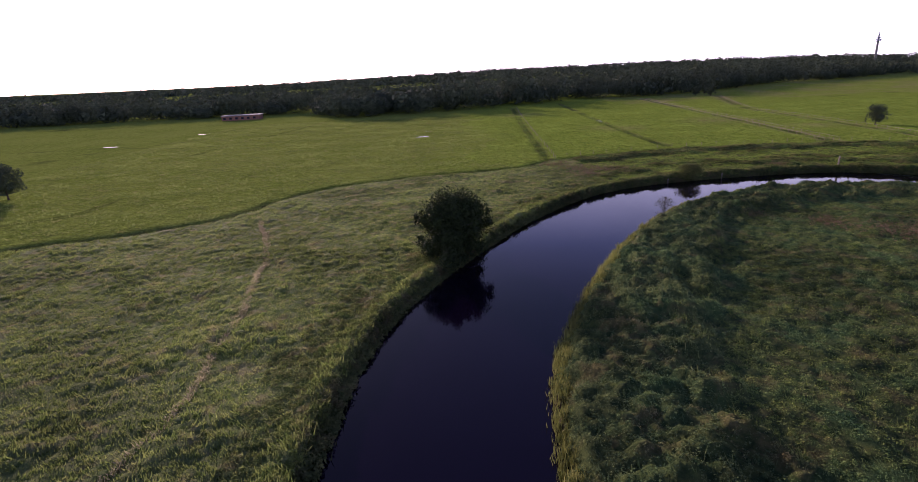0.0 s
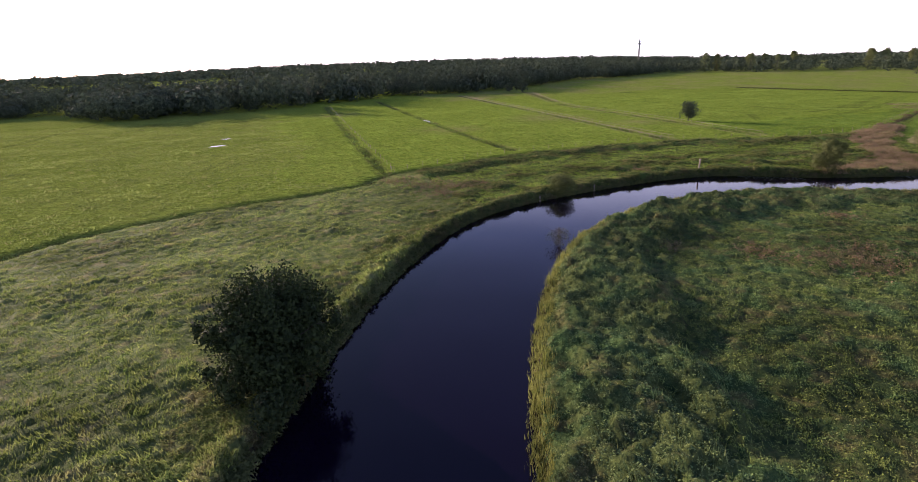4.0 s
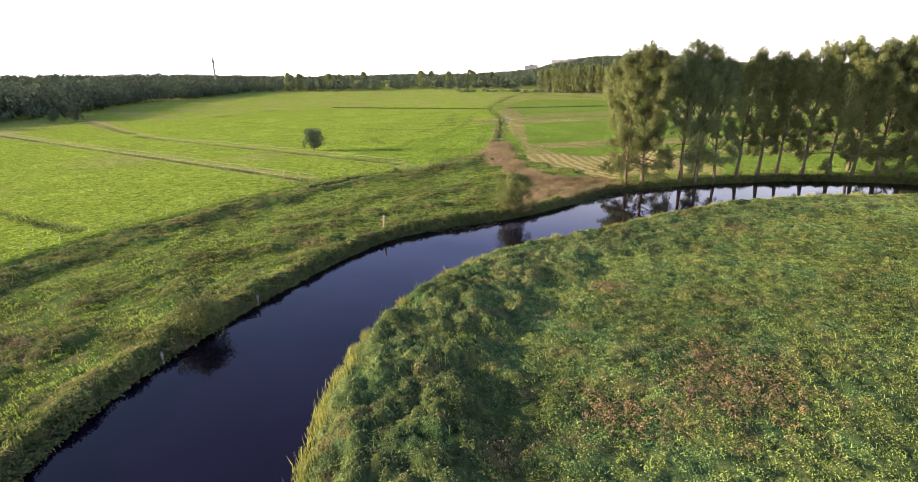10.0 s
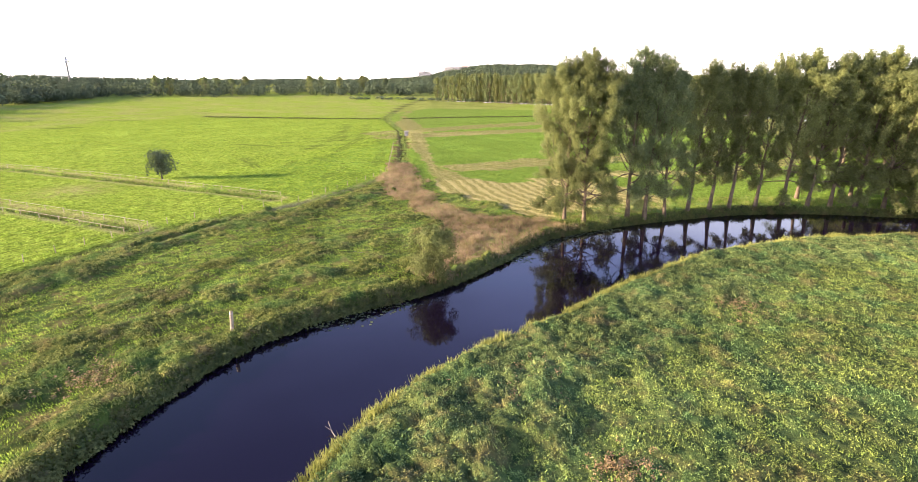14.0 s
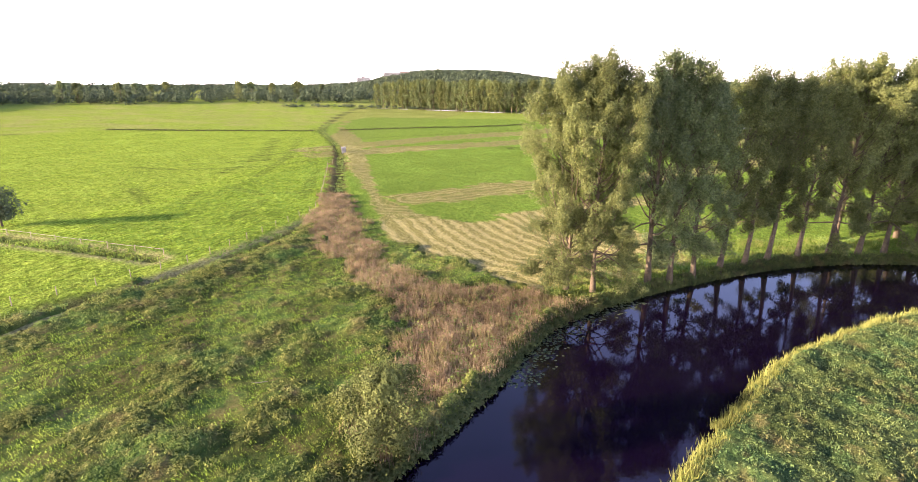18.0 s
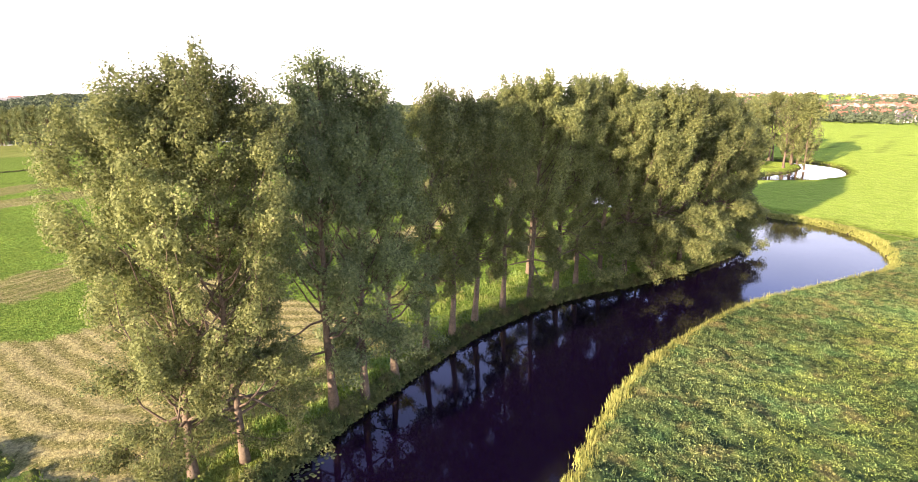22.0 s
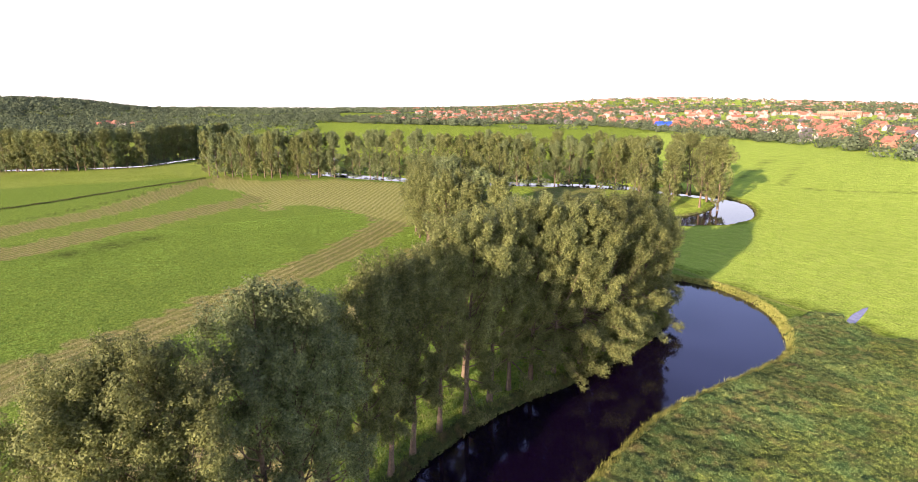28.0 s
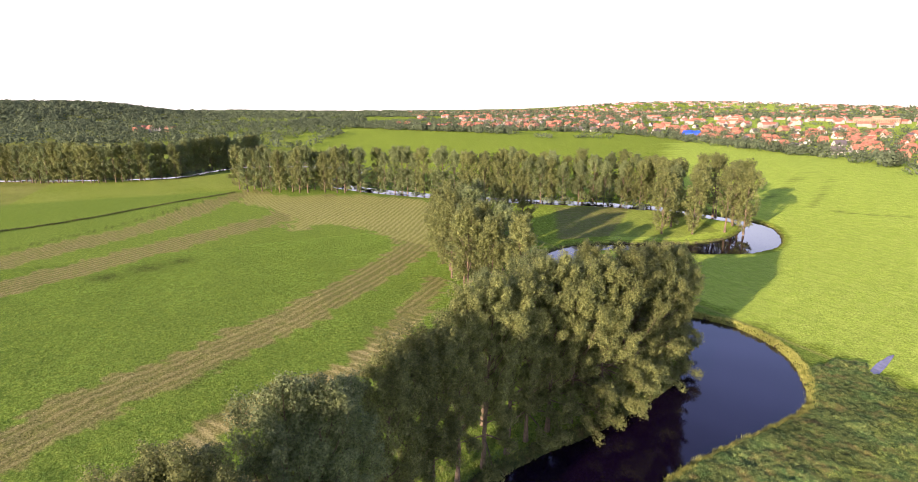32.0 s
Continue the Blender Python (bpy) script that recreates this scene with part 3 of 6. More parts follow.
def blades(rng, x, y, z, height, width, lean=0.35, per=4, spread=0.2, flow=0.0):
    """Upright tapered blades in tufts."""
    n = len(x)
    x, y, z, height = (np.repeat(v, per) for v in (x, y, z, height))
    m = n * per
    ang = rng.uniform(0, 2 * np.pi, m)
    bx, by = x + rng.normal(size=m) * spread, y + rng.normal(size=m) * spread
    h = height * rng.uniform(0.6, 1.25, m)
    la = rng.uniform(0, 2 * np.pi, m)
    if flow:
        la = 2.2 + 1.5 * wob(x, y, flow, k=4) + rng.normal(0, 0.6, m)
    lx, ly = np.cos(la) * h * lean * rng.uniform(0.2, 1, m), np.sin(la) * h * lean * rng.uniform(0.2, 1, m)
    wx, wy = np.cos(ang) * width * 0.5, np.sin(ang) * width * 0.5
    base, tip = np.stack([bx, by, z - 0.05], 1), np.stack([bx + lx, by + ly, z + h], 1)
    w = np.stack([wx, wy, 0 * wx], 1) * rng.uniform(0.6, 1.4, (m, 1))
    verts = np.stack([base - w * 1.25, base + w * 1.25, tip], 1).reshape(-1, 3)
    return verts, np.arange(3 * m).reshape(-1, 3)


# ---- ground, one sheet to the horizon ----
def axis_steps(lo, hi, step, far, grow):
    core = list(np.arange(lo, hi + step, step))
    s, v = step, core[-1]
    while v < far:
        s *= grow
        v += s
        core.append(v)
    s, v = step, core[0]
    while v > -far:
        s *= grow
        v -= s
        core.insert(0, v)
    return np.array(core)


xs, ys = axis_steps(-80, 300, 1.15, 4700, 1.06), axis_steps(-128, 200, 1.15, 4700, 1.06)
gx, gy = np.meshgrid(xs, ys)
g_sdf = river_sdf(gx, gy)
g_cut, g_edge = ditch_cut(gx, gy)
gz = ground_z(gx, gy, g_sdf) - g_cut * (g_sdf > 3)
far_d, _ = line_distance(gx, gy, smooth_line(FAR_RIVER, 8.0))
gz -= 1.6 * np.exp(-(far_d / 9.0) ** 2) * (gx > 320)
nx, ny = len(xs), len(ys)
idx = np.arange(nx * ny).reshape(ny, nx)
g_quads = np.stack([idx[:-1, :-1], idx[:-1, 1:], idx[1:, 1:], idx[1:, :-1]], -1).reshape(-1, 4)
ground_me = mesh_of("ground", np.stack([gx, gy, gz], -1).reshape(-1, 3), g_quads, MAT_GROUND, True)
right, strip, reed, hay, d_main = regions(gx, gy, g_sdf)
d_row, _ = line_distance(gx, gy, np.array(SWATHS[0][0] + [(400, -40)], float))
d_fan, _ = line_distance(gx, gy, np.array([(147, 106), (152, 117), (163, 127), (180, 138), (203, 150), (250, 176), (350, 228)], float))
d_row = np.where(gx + 0.6 * (gy - 110) < 200, d_fan, d_row)
north = inside(gx, gy, [(-900, -200), (-240, 20)] + MAIN_DITCH + [(900, 500), (2000, 2500), (-2500, 2500)])
lush = 1.0 * north * (g_edge > 1.5) + (gy < ROUGH_LIMIT) * (gx > 120) * 1.0
lush = lush * np.where(north, 0.55 + 0.45 * fade(gx + 8 * wob(gx, gy, 60.0), -20, 40), 1.0)
field = 0.8 * ((gx > 150) & (gy > -20) & (gy < 260) & (gx < 480) & ~right & ~strip & ~reed & ~hay & ~north & (g_sdf > 2))
lush = np.clip(lush * 0.85, 0, 1) * (~hay) + 0.5 * ((gx > 150) & (gy > -20) & (gy < 200) & ~right & ~strip & ~reed)
lush = np.clip(np.where(strip | right, 0, lush), 0, 1)
herb = np.where(right, 0.9, np.where(strip, 0.75, 0.0))
# darker along the ditch lines
wear_and_shade = np.exp(-(g_edge / 1.35) ** 2)
TRACKS = [[(262, 188), (240, 200), (228, 218), (226, 240)], [(275, 196), (252, 208), (238, 226)], [(290, 204), (262, 216), (246, 236)], [(205, 164), (198, 176), (204, 190)], [(217, 103), (221, 100), (226, 92)], [(330, 205), (359, 171), (394, 137), (446, 101), (462, 82)], [(222, 205), (261, 217), (324, 246)], [(221, 192), (263, 206), (327, 235)], [(251, 208), (316, 241)], [(196, 165), (237, 181)], [(290, 211), (246, 187)], [(184, 188), (195, 192)], [(174, 168), (191, 172)], [(196, 212), (182, 196)], [(229, 375), (256, 377), (343, 394), (352, 356), (363, 242)], [(366, -300), (309, -180)], [(335, -276), (284, -180)], [(310, -178), (267, -181), (244, -200), (200, -240)], [(-153, 184), (-147, 223), (-120, 262)], [(-196, 238), (-149, 241), (-97, 237), (-76, 356)], [(-98, 201), (-94, 229)], [(-90, 104), (-80, 112), (-80, 126)], [(-291, 364), (-214, 368)], [(-24, 30), (-23, 38), (-24, 47), (-25, 57), (-27, 68), (-29, 78), (-33, 89), (-38, 101)]]
for way in TRACKS[:-1]:
    d, _ = line_distance(gx, gy, smooth_line(way, 3.0))
    wear_and_shade = np.maximum(wear_and_shade, 0.75 * np.exp(-((d - 0.8) / 0.5) ** 2))
# three darker round spots
for px, py, pr in [(305, 129, 5), (311, 118, 6), (316, 108, 4)]:
    wear_and_shade = np.maximum(wear_and_shade, 0.9 * np.exp(-((gx - px) ** 2 + (gy - py) ** 2) / pr**2))
wear_and_shade = np.maximum(wear_and_shade, 0.42 * hay * (gx + 0.6 * (gy - 110) >= 195) * ~inside(gx, gy, HAY_FIELD))
straw = 0.0 * gx
d, _ = line_distance(gx, gy, smooth_line(TRACKS[-1], 3.0))
straw = np.maximum(straw, 0.25 * np.exp(-(d / 0.8) ** 2))
d, _ = line_distance(gx, gy, np.array(MOWN_EDGE, float))
straw = np.maximum(straw, 0.8 * np.exp(-((d - 0.3) / 0.9) ** 2))
for line in DITCHES[3:5]:
    d, _ = line_distance(gx, gy, line)
    straw = np.maximum(straw, np.exp(-((d - 2.2) / 0.9) ** 2) * 0.8)
pale = 0.0 * gx
ISLAND = [(286, -28), (346, -68), (332, -106), (300, -114), (270, -100), (268, -74), (282, -50)]
young = 0.85 * fade(-gy + 3 * wob(gx, gy, 14.0), 22, 27) * (gx > 60) * (g_sdf > 3) * (gx + gy * 0.9 < 236)
for px, py, pr in [(-17, 97, 11), (-24, 86, 9), (-36, 98, 9), (-40, 70, 8), (-30, 58, 8), (-18, 62, 7), (-48, 60, 9), (28, 144, 7), (33, 131, 5), (40, 330, 14), (70, 235, 12), (120, 250, 16), (140, 215, 9)]:
    pale = np.maximum(pale, 0.95 * np.exp(-((gx - px) ** 2 + (gy - py) ** 2) / pr**2))
beyond = fade(0.55 * gx + 0.25 * (gy - 240) + 10 * wob(gx, gy, 90.0), 200, 240) * north * (gx > 180) + fade(gy + 14 * wob(gx, gy, 70.0), 372, 400) * north * (gx > 120)
pale = np.maximum(pale, np.clip(beyond, 0, 1) * np.clip(0.45 + 0.6 * wob(gx, gy, 45.0, k=6), 0.1, 0.9))
pale = np.maximum(pale, 0.85 * inside(gx + wob(gx, gy, 9.0), gy, ISLAND))
# tree shade on the island, put into the ground colour
wear_and_shade = np.maximum(wear_and_shade, 0.4 * inside(gx + wob(gx, gy, 9.0), gy, ISLAND))
lush = np.where(pale > 0.1, lush * (1 - 0.75 * np.clip(pale, 0, 1)), lush)
mud = np.maximum((1 - fade(g_sdf, 0.2, 1.4)) * (g_sdf < 3), 0.9 * np.exp(-(d_main / 1.1) ** 2))
for key, val in (("lush", lush), ("herb", herb), ("reed", reed * 0.9), ("hay", hay * np.where(inside(gx, gy, HAY_FIELD), 0.58, np.where(gx + 0.6 * (gy - 110) < 195, 0.92, np.clip(0.72 + 0.25 * wob(gx, gy, 6.0, k=9), 0.3, 0.95)))), ("row", d_row), ("mud", mud), ("pale", pale), ("young", young), ("wear_and_shade", wear_and_shade * 0.85), ("straw", straw), ("field", field)):
    ground_me.attributes.new(key, "FLOAT", "POINT").data.foreach_set("value", np.asarray(val, np.float32).ravel())
ground = tagged(new("ground", ground_me), "flat green river meadows with ditches and mown strips", "ground", kind="structure")

bm = bmesh.new()
bmesh.ops.create_grid(bm, x_segments=4, y_segments=4, size=1.0, matrix=Matrix.Translation((180, -20, WATER_Z)) @ Matrix.Diagonal((300, 240, 1, 1)))
water = part("river_water", bm, MAT_WATER)
tagged(water, "dark still peaty river water between grassy banks", "river", kind="structure")

fr = smooth_line(FAR_RIVER, 6.0)
tan = np.gradient(fr, axis=0)
tan /= np.linalg.norm(tan, axis=1)[:, None]
nrm = np.stack([-tan[:, 1], tan[:, 0]], 1)
wid = 3.4
fv = np.vstack([np.c_[fr + nrm * wid, np.full(len(fr), -0.75)], np.c_[fr - nrm * wid, np.full(len(fr), -0.75)]])
nf = len(fr)
fq = [(i, i + nf, i + nf + 1, i + 1) for i in range(nf - 1)]
tagged(new("far_river_water", mesh_of("far_river_water", fv + np.array([0, 0, 0.0]), fq, MAT_WATER)), "distant river meander shining between rows of poplars", "river", kind="structure")

# ---- trees ----
def tree_thing(name, seed, height, radius, bare, n_leaves, leaf, mats, limbs=26, shape="poplar", lean=0.0, label="", category="tree", trunk_r=0.32, sides=7, droop=0.25, core=0):
    """A tree at the origin: an empty that holds trunk, limbs and crown."""
    rng = np.random.default_rng(seed)
    top = new(name)
    n_t = 9
    tx = np.cumsum(rng.normal(0, 0.02 * height / n_t * 2, n_t)) + lean * np.linspace(0, 1, n_t) * height
    ty = np.cumsum(rng.normal(0, 0.02 * height / n_t * 2, n_t))
    tx -= tx[0]
    ty -= ty[0]
    tz = np.linspace(-0.5, 0.96 * height, n_t)
    tr = trunk_r * (1 - 0.9 * np.linspace(0, 1, n_t) ** 0.9)
    tr[0] *= 1.35
    trunk = np.stack([tx, ty, tz, tr], 1)
    paths, ends = [], []
    for i in range(limbs):
        u = bare + (1 - bare) * (i + rng.uniform(0, 0.9)) / limbs * 0.97
        z0 = u * height
        x0, y0 = np.interp(z0, tz, tx), np.interp(z0, tz, ty)
        w = (u - bare) / (1 - bare)
        if shape == "poplar":
            env = radius * (0.62 + 0.55 * math.sin(math.pi * min(1, w * 0.9 + 0.12))) * (1 - 0.75 * w**2.3)
            rise = rng.uniform(0.8, 1.7)
        else:
            env = radius * math.sqrt(max(0.05, 1 - (2 * w - 0.85) ** 2 * 0.75))
            rise = rng.uniform(0.15, 0.8)
        ang = i * 2.4 + rng.uniform(-0.5, 0.5)
        out = env * rng.uniform(0.65, 1.08)
        up = min(out * rise, height * 1.0 - z0)
        n = 6
        s = np.linspace(0, 1, n)
        px = x0 + np.cos(ang) * out * s + rng.normal(0, 0.06 * out, n) * s
        py = y0 + np.sin(ang) * out * s + rng.normal(0, 0.06 * out, n) * s
        pz = z0 + up * s**1.3
        r0 = max(0.03, 0.5 * np.interp(z0, tz, tr))
        paths.append(np.stack([px, py, pz, r0 * (1 - 0.85 * s)], 1))
        for k in ((3, 4, 5) if shape == "poplar" else (2, 3, 4, 5)):
            ends.append((px[k], py[k], pz[k], out))
    v, f = tubes([trunk] + paths, sides - 1)
    mesh_part("trunk", mesh_of(name + "_trunk", v, f, mats[0], True), top)
    ends = np.array(ends)
    clump_r = 0.25 * radius + 0.3 if shape == "poplar" else 0.18 * radius + 0.25
    # clumps round the limb ends, each a ragged bunch of leaves
    pick = rng.integers(0, len(ends), int(len(ends) * (0.42 if shape == "poplar" else 1.3)))
    cc = ends[pick, :3] + rng.normal(size=(len(pick), 3)) * clump_r * (np.array([0.5, 0.5, 0.5]) if shape == "poplar" else 0.8)
    cr = clump_r * rng.uniform(0.6, 1.25, len(cc))
    which = rng.choice(len(cc), n_leaves, p=cr**2 / (cr**2).sum())
    d = rng.normal(size=(n_leaves, 3))
    d /= np.linalg.norm(d, axis=1)[:, None]
    rad = cr[which] * rng.uniform(0.3, 1, n_leaves) ** 0.4 * (1 + 0.18 * np.sin(7 * d[:, 0] + which) * np.cos(6 * d[:, 1] + 2 * which))
    c = cc[which] + d * rad[:, None] * np.array([1, 1, 1.35])
    c[:, 2] -= droop * rng.uniform(0, 1, n_leaves)
    axis = np.stack([np.interp(c[:, 2], tz, tx), np.interp(c[:, 2], tz, ty)], 1)
    off = c[:, :2] - axis
    away, turn = np.hypot(off[:, 0], off[:, 1]) / radius, np.arctan2(off[:, 1], off[:, 0])
    if shape == "poplar":
        cap = height * (1.07 - 0.2 * away**1.2 + 0.05 * np.sin(4 * turn + seed) + 0.035 * np.sin(9 * turn + 8 * away + seed))
    else:
        cap = height * (0.55 + 0.47 * np.sqrt(np.clip(1 - (away / 1.15) ** 2, 0, 1))) * (1 + 0.08 * np.sin(5 * turn + seed) + 0.07 * np.sin(11 * turn + 9 * away))
    keep = (c[:, 2] > bare * height * (0.75 + 0.35 * np.sin(3 * turn + seed) + 0.15 * np.sin(7 * turn))) & (c[:, 2] < cap)
    outw = np.c_[c[:, :2] - axis, np.zeros(len(c))]
    outw /= np.linalg.norm(outw, axis=1)[:, None] + 1e-6
    outw[:, 2] = 0.45
    v, f = leaf_cards(rng, c[keep], leaf, 0.1, 1.2, (outw * 0.25 + d * 0.9)[keep], 0.42)
    if core:
        # the dense inside of every lobe
        w2 = np.repeat(np.arange(len(cc)), core)
        d2 = rng.normal(size=(len(w2), 3))
        d2 /= np.linalg.norm(d2, axis=1)[:, None]
        c2 = cc[w2] + d2 * (cr[w2] * rng.uniform(0.1, 0.62, len(w2)))[:, None] * np.array([1, 1, 1.35])
        away2 = np.hypot(c2[:, 0] - np.interp(c2[:, 2], tz, tx), c2[:, 1] - np.interp(c2[:, 2], tz, ty)) / radius
        k2 = (c2[:, 2] > bare * height * 0.9) & (c2[:, 2] < height * (0.95 - 0.2 * away2**1.2))
        v2, f2 = leaf_cards(rng, c2[k2], leaf * 2.0, 0.1, 1.2, d2[k2], 0.5)
        v, f = np.vstack([v, v2]), np.vstack([f, f2 + len(v)])
    mesh_part("crown", mesh_of(name + "_crown", v, f, mats[1]), top)
    return tagged(top, label, category)


def plant(source, x, y, turn=0.0, size=1.0, tall=1.0, sink=0.0, z=None):
    zz = float(ground_z(np.array([x], float), np.array([y], float))[0]) if z is None else z
    ob = copy_thing(source, Matrix.Identity(4))
    ob.matrix_basis = pose(x, y, max(zz, -0.4) - sink, 0, 0, turn) @ Matrix.Diagonal((size, size, size * tall, 1))
    return ob


def drop_source(source):
    for o in list(source.children_recursive) + [source]:
        bpy.data.objects.remove(o)


def poplar_thing(name, seed, height, radius, bare, limbs, twigs, leaves, leaf, mats, label, lean=0.0, trunk_r=0.36, clump=0.62, hang=0, sides=6, rise=0.55):
    """A poplar: a tapered trunk, ascending limbs, twigs on them, and a ragged tuft of leaves on every twig."""
    rng = np.random.default_rng(seed)
    top = new(name)
    n_t = 10
    tx = np.cumsum(rng.normal(0, 0.0035 * height, n_t)) + lean * np.linspace(0, 1, n_t) ** 1.2 * height
    ty = np.cumsum(rng.normal(0, 0.0035 * height, n_t))
    tx, ty = tx - tx[0], ty - ty[0]
    tz = np.linspace(-0.5, 0.95 * height, n_t)
    tr = trunk_r * (1 - 0.9 * np.linspace(0, 1, n_t) ** 0.85)
    tr[0] *= 1.4
    paths, tufts, ways = [np.stack([tx, ty, tz, tr], 1)], [], []
    s = np.linspace(0, 1, 6)
    for i in range(limbs):
        w = (i + rng.uniform(0, 0.9)) / limbs
        ang = i * 2.4 + rng.uniform(-0.6, 0.6)
        out = radius * (0.55 + 0.5 * math.sin(math.pi * min(1, 0.15 + 0.85 * w))) * (1 - 0.62 * w**2) * rng.uniform(0.6, 1.12)
        z0 = (bare + (0.93 - bare) * w * 0.95) * height
        up = out * (rise + 1.6 * w) * rng.uniform(0.7, 1.35)
        if i < hang:
            z0, up, out = rng.uniform(0.14, 0.34) * height, rng.uniform(-0.14, 0.02) * height, radius * rng.uniform(0.8, 1.2)
        elif rng.uniform() < 0.16 and w < 0.8:
            up, out = rng.uniform(0.25, 0.42) * height * (1 - 0.4 * w), out * 0.7
        up = min(up, height * (1.04 - 0.26 * (out / radius) ** 1.2) * rng.uniform(0.9, 1.03) - z0)
        x0, y0 = np.interp(z0, tz, tx), np.interp(z0, tz, ty)
        dx, dy = math.cos(ang), math.sin(ang)
        sway = rng.normal(0, 0.05 * out, (2, 6)) * s
        px, py, pz = x0 + dx * out * s**0.85 + sway[0], y0 + dy * out * s**0.85 + sway[1], z0 + up * s**1.35
        r0 = max(0.03, 0.42 * np.interp(z0, tz, tr))
        paths.append(np.stack([px, py, pz, r0 * (1 - 0.85 * s)], 1))
        n_k = max(3, int(twigs * (0.55 + 0.6 * out / radius)))
        for k in range(n_k + 1):
            q = 1.0 if k == n_k else rng.uniform(0.3, 1.0) ** 0.8
            base = np.array([np.interp(q, s, px), np.interp(q, s, py), np.interp(q, s, pz)])
            way = np.array([dx, dy, 0.9 + 0.5 * w]) * (0.6 if k < n_k else 1.0) + rng.normal(size=3) * (0.75 if k < n_k else 0.2)
            if i < hang:
                way[2] -= 0.9
            way /= np.linalg.norm(way)
            far = clump * rng.uniform(0.9, 2.3) * (1.0 if k < n_k else 0.6)
            tip = base + way * far
            paths.append(np.stack([np.r_[base, 0.03], np.r_[base + way * far * 0.55 + rng.normal(size=3) * 0.06, 0.02], np.r_[tip, 0.008]]))
            tufts.append(tip), ways.append(way)
    for k in range(4):
        tufts.append(np.array([tx[-1], ty[-1], tz[-1]]) + rng.normal(size=3) * 0.25 + np.array([0, 0, k * 0.3])), ways.append(np.array([0, 0, 1.0]))
    v, f = tubes([p for p in paths if len(p) > 3], sides)
    v2, f2 = tubes([p for p in paths if len(p) == 3], 3)
    mesh_part("trunk", mesh_of(name + "_trunk", np.vstack([v, v2]), np.vstack([f, f2 + len(v)]), mats[0], True), top)
    tufts, ways = np.array(tufts), np.array(ways)
    size = clump * rng.uniform(0.65, 1.35, len(tufts))
    which = rng.choice(len(tufts), leaves, p=size**2 / (size**2).sum())
    d = rng.normal(size=(leaves, 3))
    d /= np.linalg.norm(d, axis=1)[:, None]
    lump = 1 + 0.3 * np.sin(5 * d[:, 0] + which) * np.cos(5 * d[:, 1] + 2 * which)
    rad = size[which] * rng.uniform(0.35, 1.05, leaves) ** 0.5 * lump
    along = (d * ways[which]).sum(1)[:, None] * ways[which]
    c = tufts[which] + (d + along * 0.75) * rad[:, None] - ways[which] * (size[which] * 0.35)[:, None]
    v, f = leaf_cards(rng, c, leaf, 0.05, 1.15, d + np.array([0, 0, 0.25]), 0.5)
    # dark dense hearts of the tufts
    w2 = np.repeat(np.arange(len(tufts)), 3)
    d2 = rng.normal(size=(len(w2), 3))
    c2 = tufts[w2] - ways[w2] * (size[w2] * 0.4)[:, None] + d2 * (0.26 * size[w2])[:, None]
    v2, f2 = leaf_cards(rng, c2, clump * 0.55, 0.05, 1.1)
    mesh_part("crown", mesh_of(name + "_crown", np.vstack([v, v2]), np.vstack([f, f2 + len(v)]), mats[1]), top)
    return tagged(top, label, "tree")


rng = np.random.default_rng(11)
POP = [MAT_BARK, MAT_POPLAR]
POP_D = [MAT_BARK, MAT_POPLAR_COOL]
near_poplars = [
    poplar_thing("poplar_tree", 21, 29.5, 6.3, 0.03, 76, 6, 112000, 0.145, POP, "tall poplar with sunlit olive-green leaves down to the ground", 0.01, 0.36, 0.62, hang=8, rise=0.75),
    poplar_thing("poplar_tree", 22, 29.5, 4.7, 0.13, 48, 6, 44000, 0.18, POP_D, "tall poplar on the river bank with leaves tinted cool as in shade", 0.03, 0.4, 0.64, hang=5, rise=1.0),
    poplar_thing("poplar_tree", 23, 28.5, 4.3, 0.19, 44, 6, 39000, 0.185, POP, "tall poplar with a bare pale trunk on the river bank", 0.085, 0.4, 0.64, hang=4, rise=1.0),
    poplar_thing("poplar_tree", 24, 29.0, 5.2, 0.18, 50, 6, 48000, 0.195, POP, "broad poplar with olive-green leaves over the river bank", 0.07, 0.4, 0.68, hang=6, rise=0.8),
    poplar_thing("poplar_tree", 25, 28.5, 6.4, 0.05, 76, 7, 84000, 0.215, POP, "wide spreading poplar whose leafy limbs hang over the water", 0.0, 0.4, 0.74, hang=20, rise=0.7),
]
# the row on the outer bank: x, y, variety, turn, size
ROW = [(146.9, 101.8, 0, 0, 0.98), (148.2, 98.4, 0, 140, 1.0), (153.2, 91.0, 1, -80, 1.02), (154.6, 88.0, 1, -120, 1.03), (157.6, 84.4, 1, -40, 0.93), (161.2, 80.2, 2, -85, 0.96), (164.4, 76.0, 2, -70, 0.99), (166.8, 72.2, 2, -100, 0.98),
       (169.9, 67.0, 2, -60, 1.0), (172.1, 61.8, 3, -95, 1.02), (173.6, 57.0, 2, -110, 1.04), (175.2, 52.6, 3, -75, 1.02), (176.0, 48.0, 3, -95, 1.03), (176.5, 43.0, 4, 350, 1.0), (177.0, 37.0, 4, 100, 1.01), (179.0, 30.0, 4, 215, 0.98),
       (182.0, 22.5, 4, 20, 0.96), (185.0, 15.0, 4, 330, 0.9), (189.5, 8.0, 4, 70, 0.82), (182.0, 57.0, 1, 160, 0.94), (185.5, 46.0, 1, 260, 0.95), (189.0, 30.0, 3, 50, 0.95)]
